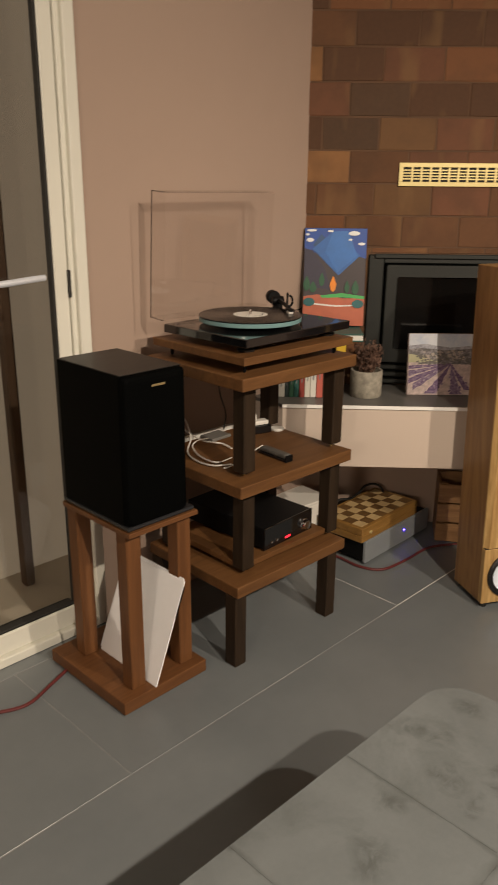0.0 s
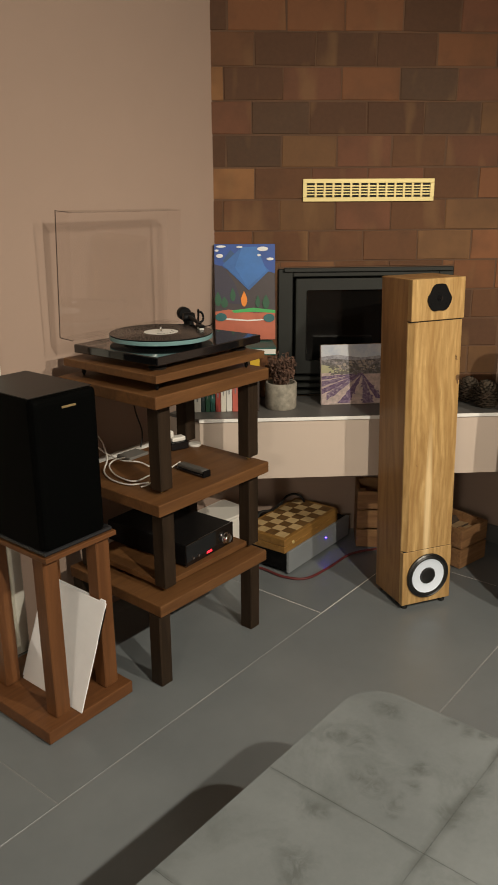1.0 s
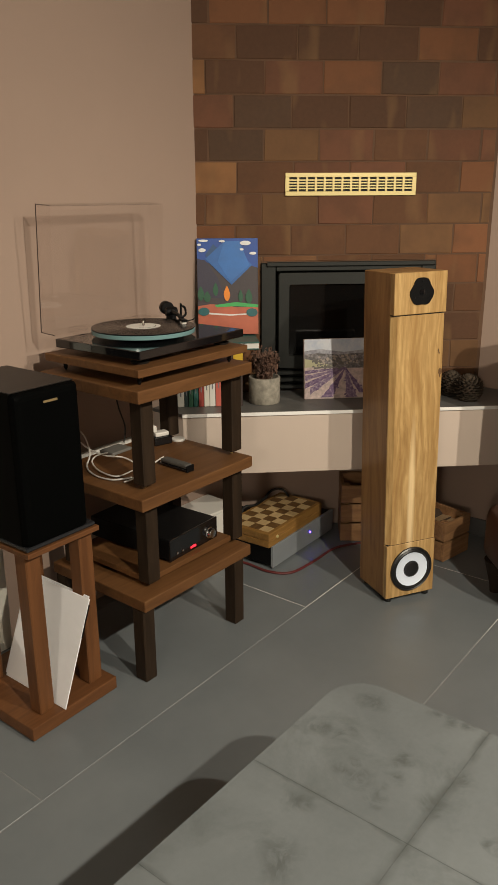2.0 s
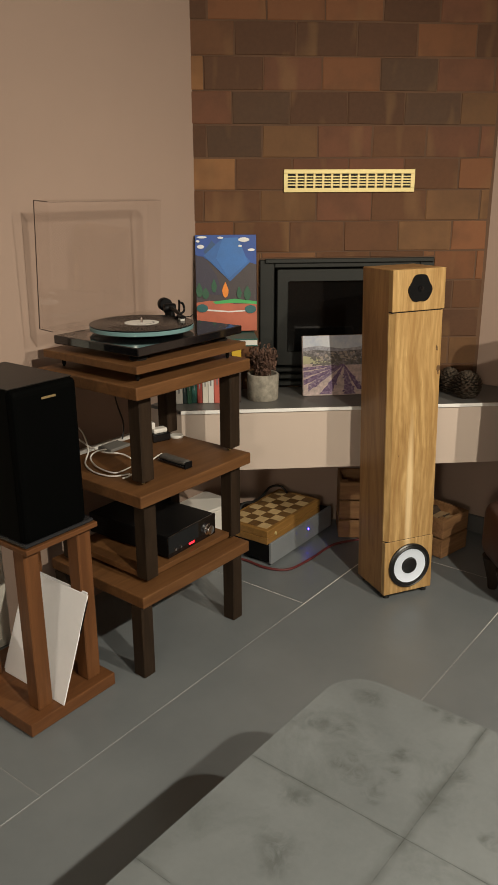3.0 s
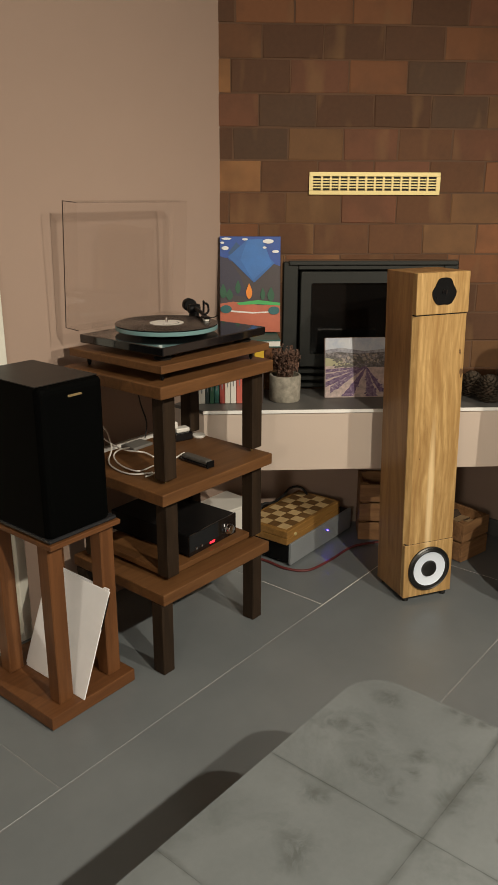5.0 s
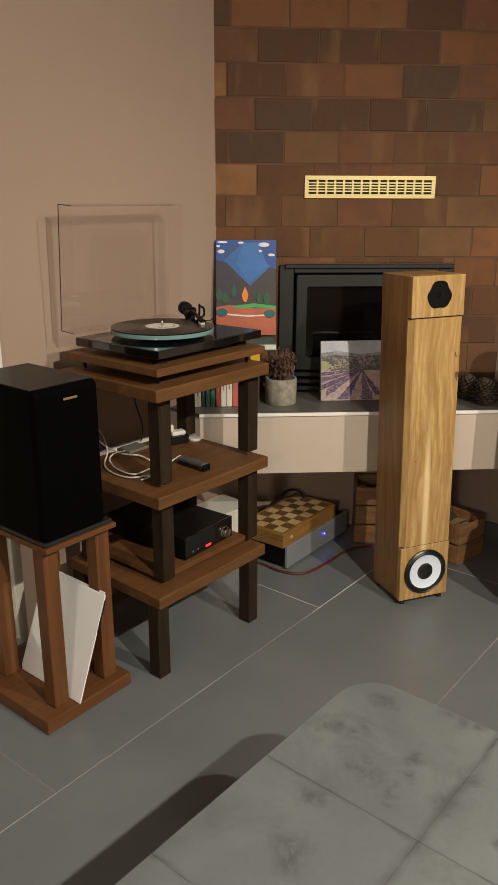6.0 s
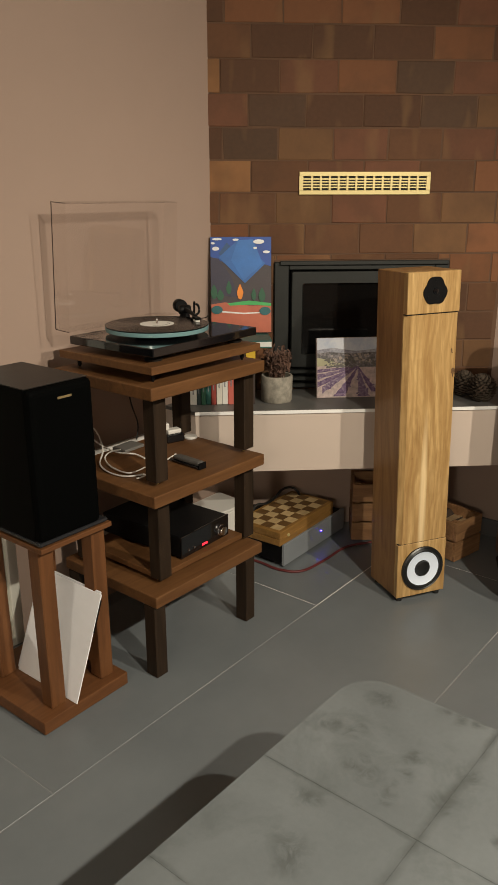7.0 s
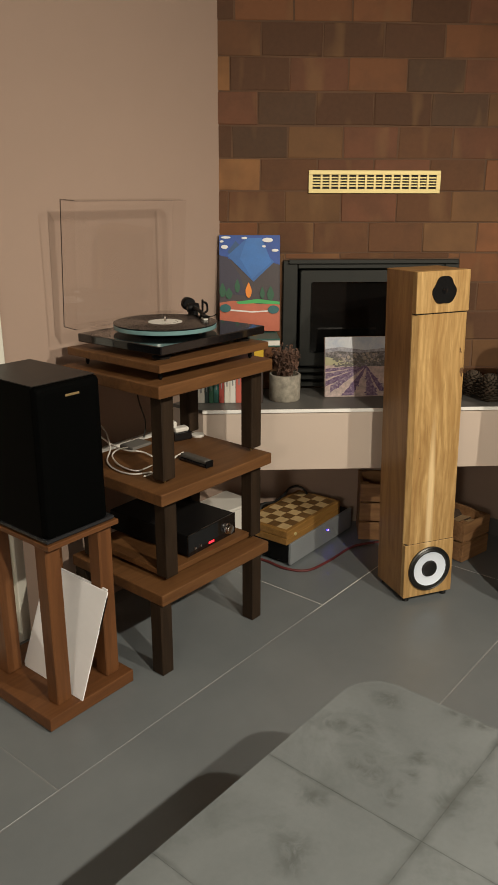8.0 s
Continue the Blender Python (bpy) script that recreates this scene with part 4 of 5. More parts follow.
build_chess_box()
cable("black_cable", [(0.20, 2.80, 0.08), (0.215, 2.83, 0.162), (0.27, 2.87, 0.16), (0.31, 2.92, 0.166), (0.34, 2.95, 0.186), (0.38, 2.965, 0.188), (0.41, 2.96, 0.165), (0.44, 2.97, 0.08)], 0.005,
      BLACK_CABLE, "black mains lead looped behind the chess box")

wb = thing("white_box", "plain white box on the floor beside the hearth", "box", pose(0.04, 2.65, 0, 0, 0, 132))
part("carton", box(0, 0.22, -0.19, 0, 0, 0.192, 0.004, 2), WHITE_PLASTIC, wb)
part("lid", box(-0.002, 0.222, -0.192, 0.002, 0.193, 0.205, 0.003, 2), WHITE_PLASTIC, wb)


# ---------------------------------------------------------------- crates under the shelf
def build_crate(m, w, d, h, label, slats):
    c = thing("wooden_crate", label, "crate", m)
    sh = h / slats
    for k in range(slats):
        z0, z1 = k * sh + 0.004, (k + 1) * sh - 0.004
        part("slat", box(0, w, 0, 0.012, z0, z1, 0.0015), CRATE_WOOD, c)
        part("slat", box(0, w, d - 0.012, d, z0, z1, 0.0015), CRATE_WOOD, c)
        part("end_slat", box(0, 0.012, 0.0122, d - 0.0122, z0, z1, 0.0015), CRATE_WOOD, c)
        part("end_slat", box(w - 0.012, w, 0.0122, d - 0.0122, z0, z1, 0.0015), CRATE_WOOD, c)
    for x in (0.0125, w - 0.0325):
        for y in (0.0125, d - 0.0325):
            part("corner_post", box(x, x + 0.02, y, y + 0.02, 0.002, h - 0.002), CRATE_WOOD, c)
    part("bottom", box(0.0125, w - 0.0125, 0.033, d - 0.033, 0.003, 0.012), CRATE_WOOD, c)
    return c


build_crate(pose(0.612, 2.83, 0, 0, 0, -8), 0.30, 0.17, 0.25, "rough wooden crate standing in the recess", 3)
build_crate(pose(0.968, 2.60, 0, 0, 0, 36), 0.165, 0.20, 0.165, "rough wooden crate holding split firewood", 2)


def build_log(m, r, length):
    rng = random.Random(int(r * 10000 + length * 999))
    lg = thing("firewood_log", "split firewood log in the wooden crate", "log", m, "logs in the crate")
    pts = [(r * math.cos(a) * rng.uniform(0.9, 1.05), r * math.sin(a) * rng.uniform(0.9, 1.05)) for a in [k * math.pi / 6 for k in range(7)]]
    part("timber", prism([(x * 0.97, y * 0.97 + 0.001) for x, y in pts], 0, length), LOG_WOOD, lg)
    inner = [(x * 0.975, y * 0.975 + 0.001) for x, y in reversed(pts)]
    bm = prism(pts + inner, 0.001, length - 0.001)
    part("bark", bm, BARK, lg, "rough dark bark")


for k, (x, y, z, tx, tz) in enumerate(((0.03, 0.05, 0.05, 80, 20), (0.06, 0.11, 0.05, 84, -8), (0.02, 0.14, 0.10, 78, 12), (0.01, 0.065, 0.118, 260, 30), (0.01, 0.12, 0.125, 265, -5))):
    build_log(pose(0.968, 2.60, 0, 0, 0, 36) @ pose(x, y, z, 0, 90, tz * 0.4) @ pose(0, 0, 0, 0, 0, tx), 0.036 + 0.003 * (k % 3), 0.145)


# ---------------------------------------------------------------- on the hearth shelf
def flat(points, y, material, name, parent, label=""):
    """A thin painted patch on a picture that faces -y; points are (x, z)."""
    bm = prism(points, 0.0, 0.0006)
    return part(name, bm, material, parent, label, Matrix.Translation((0, y, 0)) @ Matrix.Rotation(radians(90), 4, "X"))


def paint(name, colour):
    return surface(name, colour, 0.5, vary=0.14, big=18, fine=140, relief=0.35)


def blob(cx, cz, rx, rz, n=14, point=0.0):
    out = []
    for k in range(n):
        a = 2 * math.pi * k / n
        s = math.sin(a)
        out.append((cx + rx * math.cos(a) * (1 - point * max(0, s)), cz + rz * s))
    return out


def build_painting():
    w, h = 0.222, 0.345
    p = thing("painting", "bright painted canvas of a blue mountain and trees", "painting", pose(0.054, 2.812, 0.866, -7, 0, -1.5))
    part("canvas", box(0, w, 0, 0.016, 0, h, 0.002), paint("paint_dark_slope", (0.045, 0.034, 0.04)), p)
    y = -0.0002
    sky = paint("paint_sky", (0.018, 0.072, 0.33))
    flat([(0.001, h - 0.001), (0.001, 0.275), (0.05, 0.255), (0.17, 0.255), (w - 0.001, 0.24), (w - 0.001, h - 0.001)], y, sky, "sky", p)
    flat([(0.03, 0.285), (0.06, 0.325), (0.085, 0.30), (0.06, 0.262)], y - 0.0008, paint("paint_slope_blue", (0.025, 0.075, 0.19)), "far_slope", p)
    flat([(0.125, 0.18), (0.03, 0.272), (0.10, 0.333), (0.125, 0.325), (0.2, 0.25)], y - 0.0016, paint("paint_mountain", (0.026, 0.125, 0.40)), "mountain", p)
    flat([(0.12, 0.19), (0.075, 0.262), (0.10, 0.333), (0.155, 0.335), (0.19, 0.25)], y - 0.0024, paint("paint_mountain_light", (0.033, 0.155, 0.47)), "mountain_face", p)
    flat([(0.001, 0.272), (0.03, 0.268), (0.075, 0.205), (0.1, 0.13), (0.001, 0.14)], y - 0.0008, paint("paint_purple", (0.032, 0.028, 0.055)), "purple_slope", p)
    red = paint("paint_red_ground", (0.45, 0.115, 0.062))
    flat([(0.001, 0.002), (0.001, 0.105), (0.05, 0.112), (0.14, 0.10), (w - 0.001, 0.10), (w - 0.001, 0.002)], y, red, "red_ground", p)
    flat([(0.06, 0.108), (0.14, 0.118), (w - 0.001, 0.108), (w - 0.001, 0.098), (0.14, 0.103), (0.07, 0.1)], y - 0.0008, paint("paint_grass", (0.05, 0.38, 0.10)), "grass", p)
    flat([(0.04, 0.075), (0.04, 0.081), (0.12, 0.074), (0.18, 0.077), (0.18, 0.072), (0.12, 0.069)], y - 0.0008, paint("paint_white", (0.72, 0.70, 0.68)), "path", p)
    orange = paint("paint_orange", (0.78, 0.24, 0.02))
    flat(blob(0.107, 0.15, 0.0115, 0.028, 16, 0.7), y - 0.0032, orange, "orange_tree", p)
    green = paint("paint_green", (0.012, 0.085, 0.04))
    teal = paint("paint_teal", (0.015, 0.11, 0.12))
    for cx, cz, rx, rz in ((0.012, 0.15, 0.012, 0.026), (0.035, 0.138, 0.013, 0.02), (0.066, 0.165, 0.010, 0.024), (0.157, 0.14, 0.009, 0.022), (0.187, 0.138, 0.013, 0.026)):
        flat(blob(cx, cz, rx, rz, 14, 0.6), y - 0.0028, green, "tree", p)
    for cx, cz in ((0.022, 0.085), (0.198, 0.08)):
        flat(blob(cx, cz, 0.021, 0.015), y - 0.0036, teal, "bush", p)
    white = paint("paint_cloud", (0.75, 0.77, 0.80))
    for cx, cz, rx, rz in ((0.025, 0.336, 0.018, 0.004), (0.02, 0.303, 0.013, 0.007), (0.01, 0.322, 0.007, 0.004), (0.092, 0.334, 0.011, 0.004), (0.176, 0.327, 0.02, 0.008), (0.203, 0.291, 0.013, 0.005), (0.163, 0.305, 0.007, 0.004)):
        flat(blob(cx, cz, rx, rz), y - 0.004, white, "cloud", p)


build_painting()


def mottled(name, stops, scale):
    """Printed ink that breaks up into small patches of several colours."""
    m, nt, b = nodes_of(name)
    n = noise_tex(nt, coords(nt), scale, 4, 0.7, 0.3)
    link(nt, ramp(nt, n, stops), b.inputs["Base Color"])
    b.inputs["Roughness"].default_value = 0.5
    return m


def build_photo():
    w, h = 0.232, 0.222
    p = thing("photo_canvas", "canvas print of lavender rows below a village", "picture", pose(0.440, 2.735, SHELF + 0.001, -9, 0, 2))
    part("canvas", box(0, w, 0, 0.02, 0, h, 0.002), surface("print_cream", (0.58, 0.47, 0.45), 0.5, vary=0.35, big=60, fine=200), p)
    y = -0.0002
    flat([(0.001, 0.16), (0.001, h - 0.001), (w - 0.001, h - 0.001), (w - 0.001, 0.16)], y, mottled("print_sky", [(0.3, (0.48, 0.55, 0.70)), (0.6, (0.70, 0.73, 0.80))], 16), "sky", p)
    flat([(0.001, 0.15), (0.001, 0.178), (0.06, 0.185), (0.15, 0.172), (w - 0.001, 0.18), (w - 0.001, 0.12), (0.1, 0.13)], y - 0.0008, mottled("print_hills", [(0.36, (0.22, 0.21, 0.25)), (0.5, (0.36, 0.36, 0.42)), (0.66, (0.52, 0.52, 0.58))], 60), "hill", p)
    flat([(0.001, 0.118), (0.001, 0.15), (0.05, 0.14), (0.11, 0.12)], y - 0.0016, paint("print_field", (0.5, 0.48, 0.3)), "field", p)
    rng = random.Random(7)
    roofs, trees = paint("print_roofs", (0.44, 0.37, 0.32)), paint("print_trees", (0.16, 0.145, 0.13))
    for k in range(40):
        x = rng.uniform(0.05, w - 0.012)
        z = 0.128 + rng.uniform(0, 0.032)
        s = rng.uniform(0.002, 0.006)
        flat([(x - s, z - s * 0.6), (x + s, z - s * 0.6), (x + s, z + s * 0.5), (x, z + s), (x - s, z + s * 0.5)], y - 0.0024, roofs, "house", p)
    for k in range(85):
        flat(blob(rng.uniform(0.03, w - 0.014), 0.112 + rng.uniform(0, 0.034), rng.uniform(0.002, 0.006), rng.uniform(0.0015, 0.005), 9), y - 0.0026 - 0.0001 * (k % 7), trees, "tree", p)
    purple = mottled("print_lavender", [(0.35, (0.12, 0.07, 0.16)), (0.52, (0.24, 0.165, 0.27)), (0.66, (0.48, 0.40, 0.44))], 120)
    deep = mottled("print_lavender_deep", [(0.35, (0.09, 0.05, 0.12)), (0.54, (0.19, 0.115, 0.235)), (0.68, (0.40, 0.30, 0.36))], 120)
    village = mottled("print_village", [(0.34, (0.07, 0.068, 0.066)), (0.48, (0.17, 0.155, 0.16)), (0.58, (0.30, 0.27, 0.29)), (0.70, (0.52, 0.47, 0.46))], 70)
    flat([(0.04, 0.114), (0.002, 0.150), (0.002, 0.166), (0.05, 0.170), (0.13, 0.163), (w - 0.002, 0.168), (w - 0.002, 0.112)], y - 0.0012, village, "village", p)
    vx, vz = 0.155, 0.122
    flat([(0.001, 0.03), (0.001, 0.117), (w - 0.001, 0.112), (w - 0.001, 0.02), (0.12, 0.012)], y - 0.0008,
         surface("print_field_haze", (0.58, 0.46, 0.44), 0.5, vary=0.3, big=70, fine=250), "lavender_field", p)
    ends = ((0.002, 0.100, 0.010), (0.002, 0.078, 0.016), (0.002, 0.050, 0.022), (0.020, 0.030, 0.026), (0.084, 0.006, 0.040), (0.178, 0.004, 0.042), (0.218, 0.020, 0.026))
    for k, (ex, ez, wide) in enumerate(ends):
        side, other = [], []
        steep = abs(ex - vx) < 0.12
        for q in range(15):
            f = (q / 14) ** 1.4
            cx, cz = vx + (ex - vx) * f, vz - 0.008 + (ez - vz + 0.008) * f
            half = (0.0015 + wide * 0.5 * f) * rng.uniform(0.75, 1.15)
            dx, dz = (half, 0) if steep else (0, half)
            side.append((min(w - 0.002, cx + dx), max(0.002, cz + dz)))
            other.append((max(0.002, cx - dx), max(0.002, cz - dz)))
        flat(side + other[::-1], y - 0.0016 - 0.0001 * (k % 4), purple if k % 2 else deep, "lavender_band", p)
    for k in range(150):
        ex, ez, wide = ends[k % len(ends)]
        f = rng.uniform(0.25, 0.97)
        cx, cz = vx + (ex - vx) * f + rng.uniform(-0.75, 0.75) * wide * f, vz - 0.008 + (ez - vz + 0.008) * f + rng.uniform(-0.003, 0.003)
        r = rng.uniform(0.002, 0.0055) * (0.4 + f)
        if 0.003 + r < cx < w - 0.003 - r and cz > 0.003 + r:
            flat(blob(cx, cz, r, r * 0.7, 7), y - 0.0022 - 0.0001 * (k % 6), deep if k % 2 else purple, "lavender_clump", p)


build_photo()


def build_books():
    rng = random.Random(3)
    cols = [(0.62, 0.6, 0.55), (0.03, 0.05, 0.05), (0.03, 0.10, 0.06), (0.02, 0.09, 0.075), (0.25, 0.04, 0.03), (0.6, 0.57, 0.5), (0.66, 0.64, 0.6), (0.52, 0.12, 0.09), (0.1, 0.06, 0.04), (0.08, 0.05, 0.03), (0.05, 0.035, 0.03)]
    wid = [0.024, 0.014, 0.016, 0.018, 0.018, 0.019, 0.02, 0.022, 0.016, 0.024, 0.032]
    x = -0.030
    for k, (c, wd) in enumerate(zip(cols, wid)):
        h = 0.20 + rng.uniform(-0.012, 0.004)
        d = 0.13
        b = thing("book", "upright book with a %s spine on the hearth shelf" % ("pale", "black", "green", "teal", "red", "cream", "white", "red", "brown", "dark", "black")[k], "book",
                  pose(x, 2.672 + rng.uniform(0, 0.006), SHELF + 0.0005), "books on the shelf")
        cover = surface("book_cover", c, 0.5, vary=0.08)
        part("cover", box(0, wd, 0, d, 0, h, 0.0015), cover, b)
        part("pages", box(0.002, wd - 0.002, 0.003, d + 0.001, h - 0.004, h + 0.0006), PAPER, b)
        part("spine_print", box(wd * 0.4, wd * 0.6, -0.0008, 0.0004, h * (0.2 + 0.02 * k), h * (0.36 + 0.015 * k)), GREY_PLASTIC, b, "plain title bar")
        if k == len(cols) - 1:
            part("spine_band", box(-0.0006, wd + 0.0006, -0.0007, 0.03, h * 0.80, h * 0.985), surface("yellow_band", (0.62, 0.40, 0.03), 0.5), b, "yellow band")
        x += wd + 0.0012
    lay = thing("book", "flat teal book lying on the upright books", "book", pose(0.03, 2.668, SHELF + 0.2055), "books on the shelf")
    part("cover", box(0, 0.235, 0, 0.16, 0, 0.004, 0.001), surface("teal_cover", (0.03, 0.12, 0.11), 0.5), lay)
    part("pages", box(0.002, 0.233, 0.003, 0.158, 0.0041, 0.0225), PAPER, lay)
    part("cover", box(0, 0.235, 0, 0.16, 0.0226, 0.0266, 0.001), surface("teal_cover_top", (0.03, 0.12, 0.11), 0.5), lay)


build_books()


def build_plant():
    p = thing("dried_plant", "dried brown flowers in a round concrete pot", "plant", pose(0.288, 2.722, SHELF + 0.0005))
    part("pot", lathe([(0, 0), (0.054, 0), (0.057, 0.004), (0.058, 0.092), (0.056, 0.096), (0.050, 0.096), (0.049, 0.08), (0, 0.08)], 40), CONCRETE, p, "grey concrete pot", None, True)
    rng = random.Random(11)
    bm, st = bmesh.new(), bmesh.new()
    for k in range(48):
        a, r = rng.uniform(0, 2 * math.pi), rng.uniform(0.0, 0.03)
        lean = rng.uniform(0.3, 1.0)
        tip = Vector((math.cos(a) * (r + 0.04 * lean), math.sin(a) * (r + 0.04 * lean), rng.uniform(0.12, 0.196)))
        root = Vector((math.cos(a) * r, math.sin(a) * r, 0.08))
        joined(st, tube([root, (root + tip) / 2 + Vector((rng.uniform(-.006, .006), rng.uniform(-.006, .006), 0)), tip], 0.0012, 5, 3))
        for j in range(30):
            q = root.lerp(tip, rng.uniform(0.45, 1.05)) + Vector((rng.gauss(0, 0.006), rng.gauss(0, 0.006), rng.gauss(0, 0.006)))
            s = rng.uniform(0.005, 0.011)
            m = Matrix.Translation(q) @ Euler((rng.uniform(0, 6), rng.uniform(0, 6), rng.uniform(0, 6))).to_matrix().to_4x4()
            vs = [bm.verts.new(m @ Vector(c)) for c in ((-s, 0, 0), (0, -s * 0.45, s * 0.2), (s, 0, 0), (0, s * 0.45, s * 0.2))]
            bm.faces.new(vs)
    tagged(part("stem", st, DRIED, p), kind="stuff")
    tagged(part("petal", bm, DRIED, p, "crumpled brown dried petals"), kind="stuff")


build_plant()


def build_cone(m, r, h, seed):
    c = thing("pine_cone", "large open brown pine cone on the hearth shelf", "pine cone", m, "pine cones")
    rng = random.Random(seed)
    part("core", lathe([(0, 0), (r * 0.45, h * 0.12), (r * 0.5, h * 0.4), (r * 0.25, h * 0.8), (0, h * 0.95)], 14), BARK, c, "", None, True)
    bm = bmesh.new()
    n = 130
    for k in range(n):
        f = (k + 0.5) / n
        a = k * 2.39996
        z = h * (0.06 + 0.86 * f)
        rr = r * math.sin(math.pi * (0.16 + 0.78 * f)) ** 0.8
        tilt = radians(-25 + 85 * f)
        s = 0.0115 * (1.1 - 0.5 * f)
        mm = Matrix.Rotation(a, 4, "Z") @ Matrix.Translation((rr * 0.45, 0, z)) @ Matrix.Rotation(-tilt, 4, "Y")
        L = rr * 0.62
        vs = [bm.verts.new(mm @ Vector(p)) for p in ((0, -s * 0.4, 0), (0, s * 0.4, 0), (L * 0.75, s, 0.001), (L, s * 0.4, 0.004), (L, -s * 0.4, 0.004), (L * 0.75, -s, 0.001),
                                                    (0, 0, -0.003), (L * 0.8, 0, -0.003))]
        for f4 in ((0, 1, 2, 5), (2, 3, 4, 5), (0, 5, 7, 6), (1, 6, 7, 2), (2, 7, 3), (3, 7, 4), (4, 7, 5)):
            bm.faces.new([vs[i] for i in f4])
    tagged(part("scale", bm, CONE_SCALE, c, "open woody scales"), kind="stuff")


build_cone(pose(1.042, 2.665, SHELF + 0.0005, 0, -8, 30), 0.052, 0.10, 1)
build_cone(pose(0.995, 2.745, SHELF + 0.0005, 0, 6, 50), 0.047, 0.095, 2)


# ---------------------------------------------------------------- low table in front, and the armchair at the side
TABLE_H, CORNER = 0.40, 0.085


def build_table():
    # axes: x along the window wall, y across; the far corner is rounded
    m = Matrix.Translation((0.325, 1.360, 0)) @ Matrix.Rotation(radians(46.6), 4, "Z")
    t = thing("low_table", "low table with a worn grey stone slab top", "table", m)
    L, Wd, j = 0.95, 0.60, 0.0003
    part("top", prism(rounded(-L, 0.0, -Wd, 0.0, CORNER), TABLE_H - 0.035, TABLE_H - 0.0006), SLAB, t)
    # slabs of the top with dark joints between
    cuts_x, cut_y = (-L, -0.610, -0.327, 0.0), (-Wd, -0.302, 0.0)
    for ya, yb in zip(cut_y, cut_y[1:]):
        for xa, xb in zip(cuts_x, cuts_x[1:]):
            a0, a1, b0, b1 = xa + j, xb - j, ya + j, yb - j
            quad = [(a1, b1), (a0, b1), (a0, b0), (a1, b0)]
            corner = {(True, True): 0, (False, True): 1, (False, False): 2, (True, False): 3}
            res = []
            for (x, y), (hx, hy) in zip(quad, ((True, True), (False, True), (False, False), (True, False))):
                at_x = (xb == cuts_x[-1]) if hx else (xa == cuts_x[0])
                at_y = (yb == cut_y[-1]) if hy else (ya == cut_y[0])
                if at_x and at_y:
                    r = CORNER - 0.001
                    cx, cy = x - r if hx else x + r, y - r if hy else y + r
                    a_start = {0: 0, 1: 90, 2: 180, 3: 270}[corner[(hx, hy)]]
                    res += [(cx + r * math.cos(radians(a_start + 9 * k)), cy + r * math.sin(radians(a_start + 9 * k))) for k in range(11)]
                else:
                    res.append((x, y))
            part("slab", prism(res, TABLE_H - 0.0005, TABLE_H), SLAB, t)
    for x in (-L + 0.12, -0.16):
        for y in (-Wd + 0.12, -0.16):
            part("leg", box(x - 0.03, x + 0.03, y - 0.03, y + 0.03, 0, TABLE_H - 0.035, 0.003), LEG_WOOD, t)


build_table()


def build_armchair():
    a = thing("armchair", "dark brown leather armchair at the edge of the room", "armchair", pose(1.06, 2.29, 0))
    part("base", box(-0.030, 0.52, -0.09, 0.13, 0.12, 0.335, 0.05, 4), LEATHER, a, "", None, True)
    part("seat", box(0.115, 0.425, -0.12, 0.0, 0.345, 0.46, 0.05, 4), LEATHER, a, "", None, True)
    part("arm", box(0.025, 0.11, -0.10, 0.0, 0.345, 0.60, 0.045, 4), LEATHER, a, "", None, True)
    part("arm", box(0.43, 0.515, -0.10, 0.0, 0.345, 0.60, 0.045, 4), LEATHER, a, "", None, True)
    part("backrest", box(0.018, 0.515, 0.005, 0.125, 0.345, 1.03, 0.055, 5), LEATHER, a, "", None, True)
    for x in (0.02, 0.47):
        for y in (-0.04, 0.08):
            part("leg", lathe([(0, 0), (0.016, 0), (0.020, 0.03), (0.045, 0.125), (0, 0.125)], 18), LEG_WOOD, a, "", pose(x, y, 0), True)


build_armchair()

# ---------------------------------------------------------------- floor tiles and bricks
TU, TW, G = 1.12, 0.556, 0.0014
tile_meshes = {}


def slab_mesh(kind, store, x, y, z, material, bevel, seed=0):
    if kind not in store:
        bm = box(0, x, 0, y, 0, z)
        top = [e for e in bm.edges if all(v.co.z > z - 1e-6 for v in e.verts)]
        bmesh.ops.bevel(bm, geom=top, offset=bevel, segments=1, affect="EDGES")
        store[kind] = as_mesh("tile", bm, material)
    return store[kind]


for row in range(-9, 2):
    w0, w1 = 1.281 + (row) * TW, 1.281 + (row + 1) * TW
    w1 = min(w1, 2.08)
    shift = 0.857 if row % 2 == 0 else 0.857 + TU / 2
    for col in range(-5, 3):
        u0, u1 = shift + col * TU, shift + (col + 1) * TU
        if row == -1 and col == -1:
            continue
        if row == -2 and u0 < 1.99 < u1 + 0.2 and u0 > 1.5:
            continue
        if row == -1 and col == 0:
            u0 -= TU
        if row == -2 and abs(u1 - u0 - TU) < 0.01 and 1.5 < u1 < 2.2:
            u1 += TU
        u0, u1 = max(u0, FAR), min(u1, 3.09)
        w0c = max(w0, FAR)
        if u1 - u0 < 0.05 or w1 - w0c < 0.05:
            continue
        dims = (round(u1 - u0 - 2 * G, 4), round(w1 - w0c - 2 * G, 4))
        ob = new("tile", slab_mesh(dims, tile_meshes, dims[0], dims[1], 0.004, TILE, 0.0008))
        ob.parent = floor
        ob.matrix_local = pose(u0 + G, w0c + G, -0.004)

brick_meshes = {}
PITCH, BL, JOINT = 0.1085, 0.2065, 0.0045


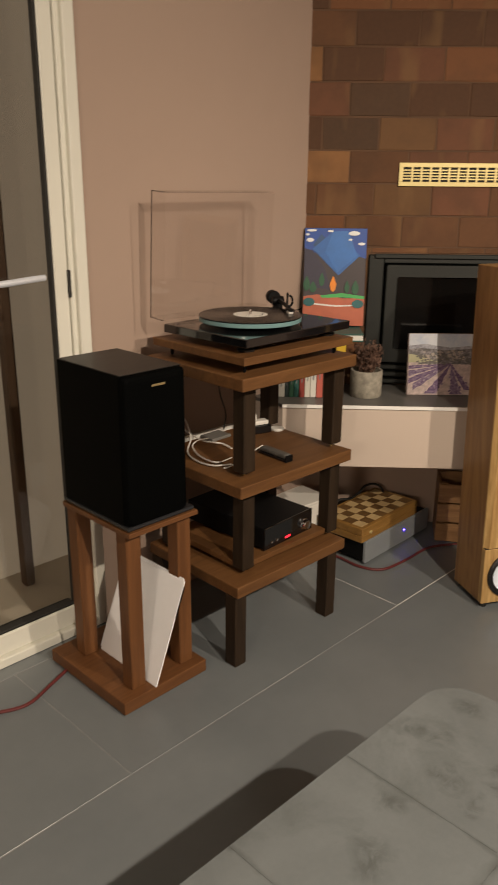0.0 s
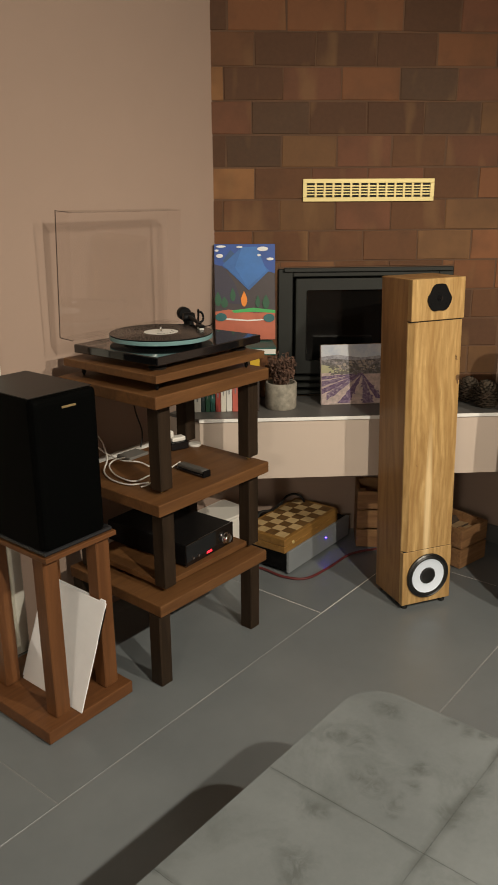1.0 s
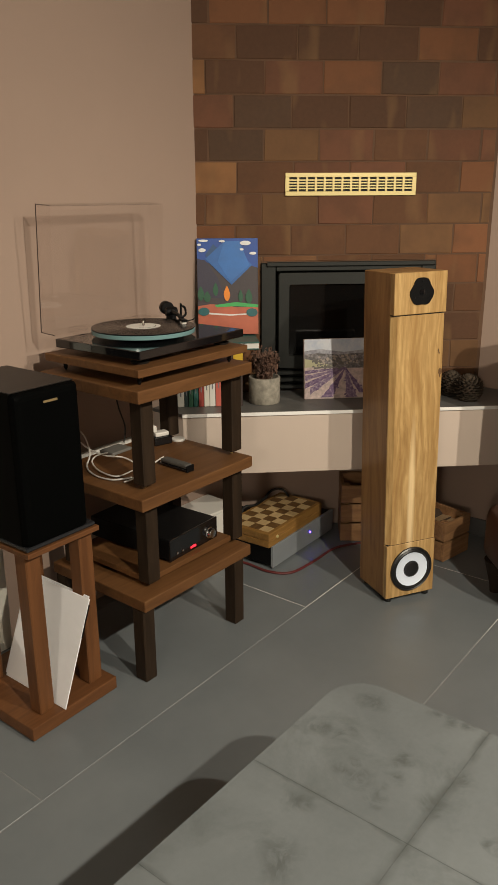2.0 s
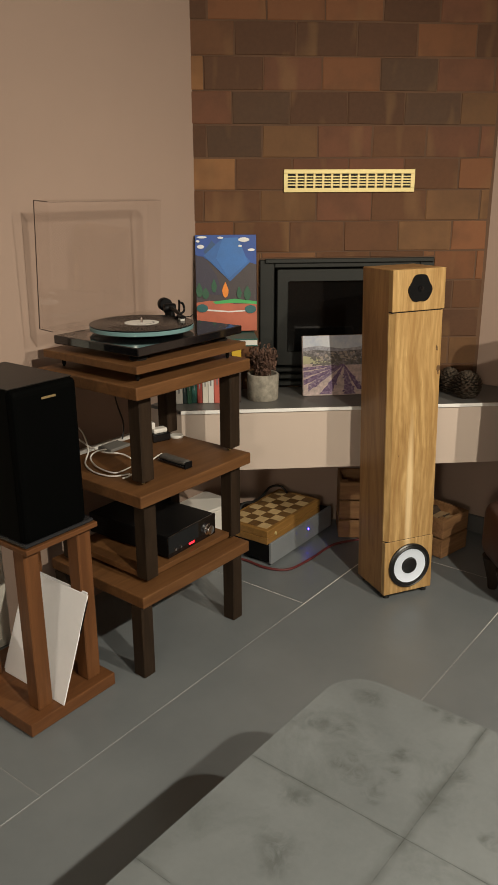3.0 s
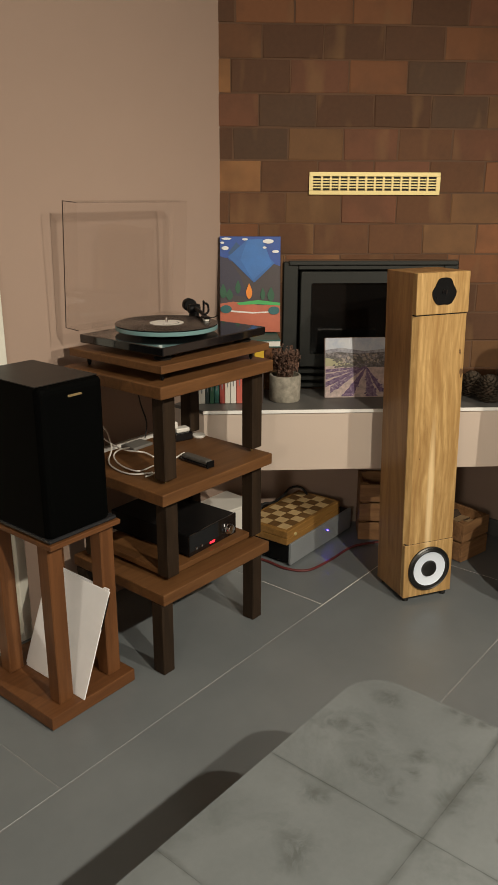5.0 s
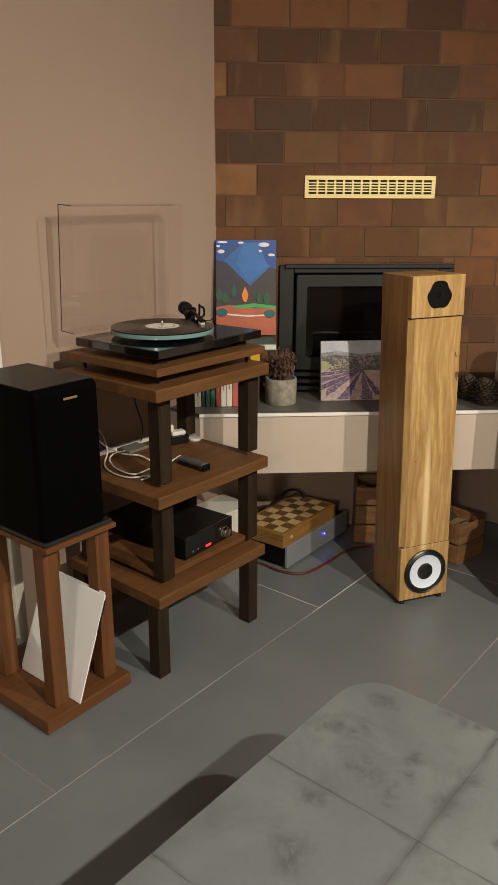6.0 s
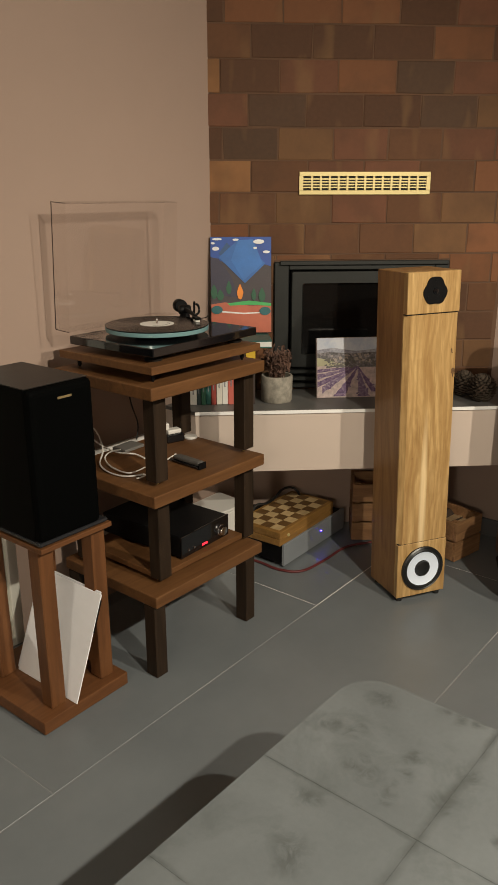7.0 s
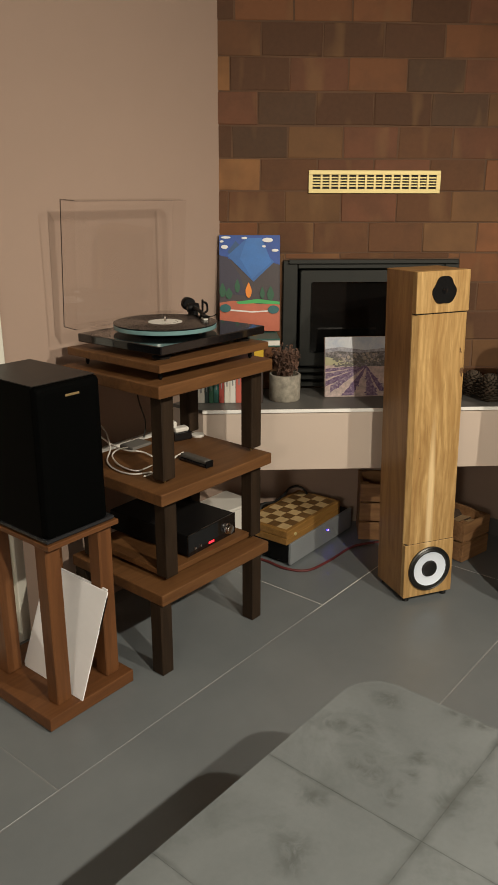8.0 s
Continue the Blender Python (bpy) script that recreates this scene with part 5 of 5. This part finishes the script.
def brick_mesh(wd, ht, variant, tone):
    key = (round(wd, 3), round(ht, 3), variant, tone)
    if key not in brick_meshes:
        rng = random.Random(int(wd * 1000) * 37 + int(ht * 1000) * 11 + variant)
        bm = box(0, wd, 0, 0.02, 0, ht)
        front = [e for e in bm.edges if all(v.co.y < 1e-6 for v in e.verts)]
        bmesh.ops.bevel(bm, geom=front, offset=0.0022, segments=1, affect="EDGES")
        for v in bm.verts:
            v.co += Vector((rng.uniform(-.0022, .0022), rng.uniform(-.0006, .0006), rng.uniform(-.0018, .0018)))
        brick_meshes[key] = as_mesh("brick", bm, BRICKS[tone])
    return brick_meshes[key]


# courses that differ in bond: first upright joint and brick length; and the tone of each brick from the corner on
COURSES = {12: (0.114, 0.200), 11: (0.205, 0.211), 10: (0.100, 0.2045), 9: (0.195, 0.2035), 8: (0.105, 0.1965),
           7: (0.205, 0.2035), 6: (0.091, 0.2033), 5: (0.198, 0.2025), 4: (0.095, 0.203)}
FIRING = {12: "dooodr", 11: "mdddod", 10: "pdrogr", 9: "rgddgy", 8: "dgyrmr", 7: "pmrrmo", 6: "mmyrmy", 5: "ommmyo", 4: "myommo", 3: "mmmmdm", 2: "mmmmmd"}
rng = random.Random(21)
for r in range(18):
    zb = 1.362 - 7 * PITCH + r * PITCH
    zt = min(zb + PITCH - JOINT, CEIL - 0.003)
    zb = max(zb, SHELF + 0.002)
    if zt - zb < 0.02:
        continue
    joint, length = COURSES.get(r, (0.107 if r % 2 == 0 else 0.203, BL))
    first = joint - length
    spans = []
    for c in range(7):
        a, b = max(first + c * length + JOINT / 2, BX0), min(first + (c + 1) * length - JOINT / 2, BX1)
        if b - a > 0.015:
            spans.append((a, b))
    for k, (a, b) in enumerate(spans):
        pieces = [(a, b, zb, zt)]
        if zb < FZ1 and a < FX1 and b > FX0:
            pieces = []
            if a < FX0 - 0.02:
                pieces.append((a, FX0 - 0.003, zb, zt))
            if b > FX1 + 0.02:
                pieces.append((FX1 + 0.003, b, zb, zt))
            if zt > FZ1 + 0.012:
                pieces.append((max(a, FX0), min(b, FX1), FZ1 + 0.006, zt))
        tone = FIRING[r][min(k, 5)] if r in FIRING else rng.choice("dmmroy")
        for x0, x1, z0, z1 in pieces:
            ob = new("brick", brick_mesh(x1 - x0, z1 - z0, rng.randrange(3), tone))
            ob.parent = breast
            ob.matrix_local = pose(x0, YB + rng.uniform(-0.0008, 0.0006), z0)
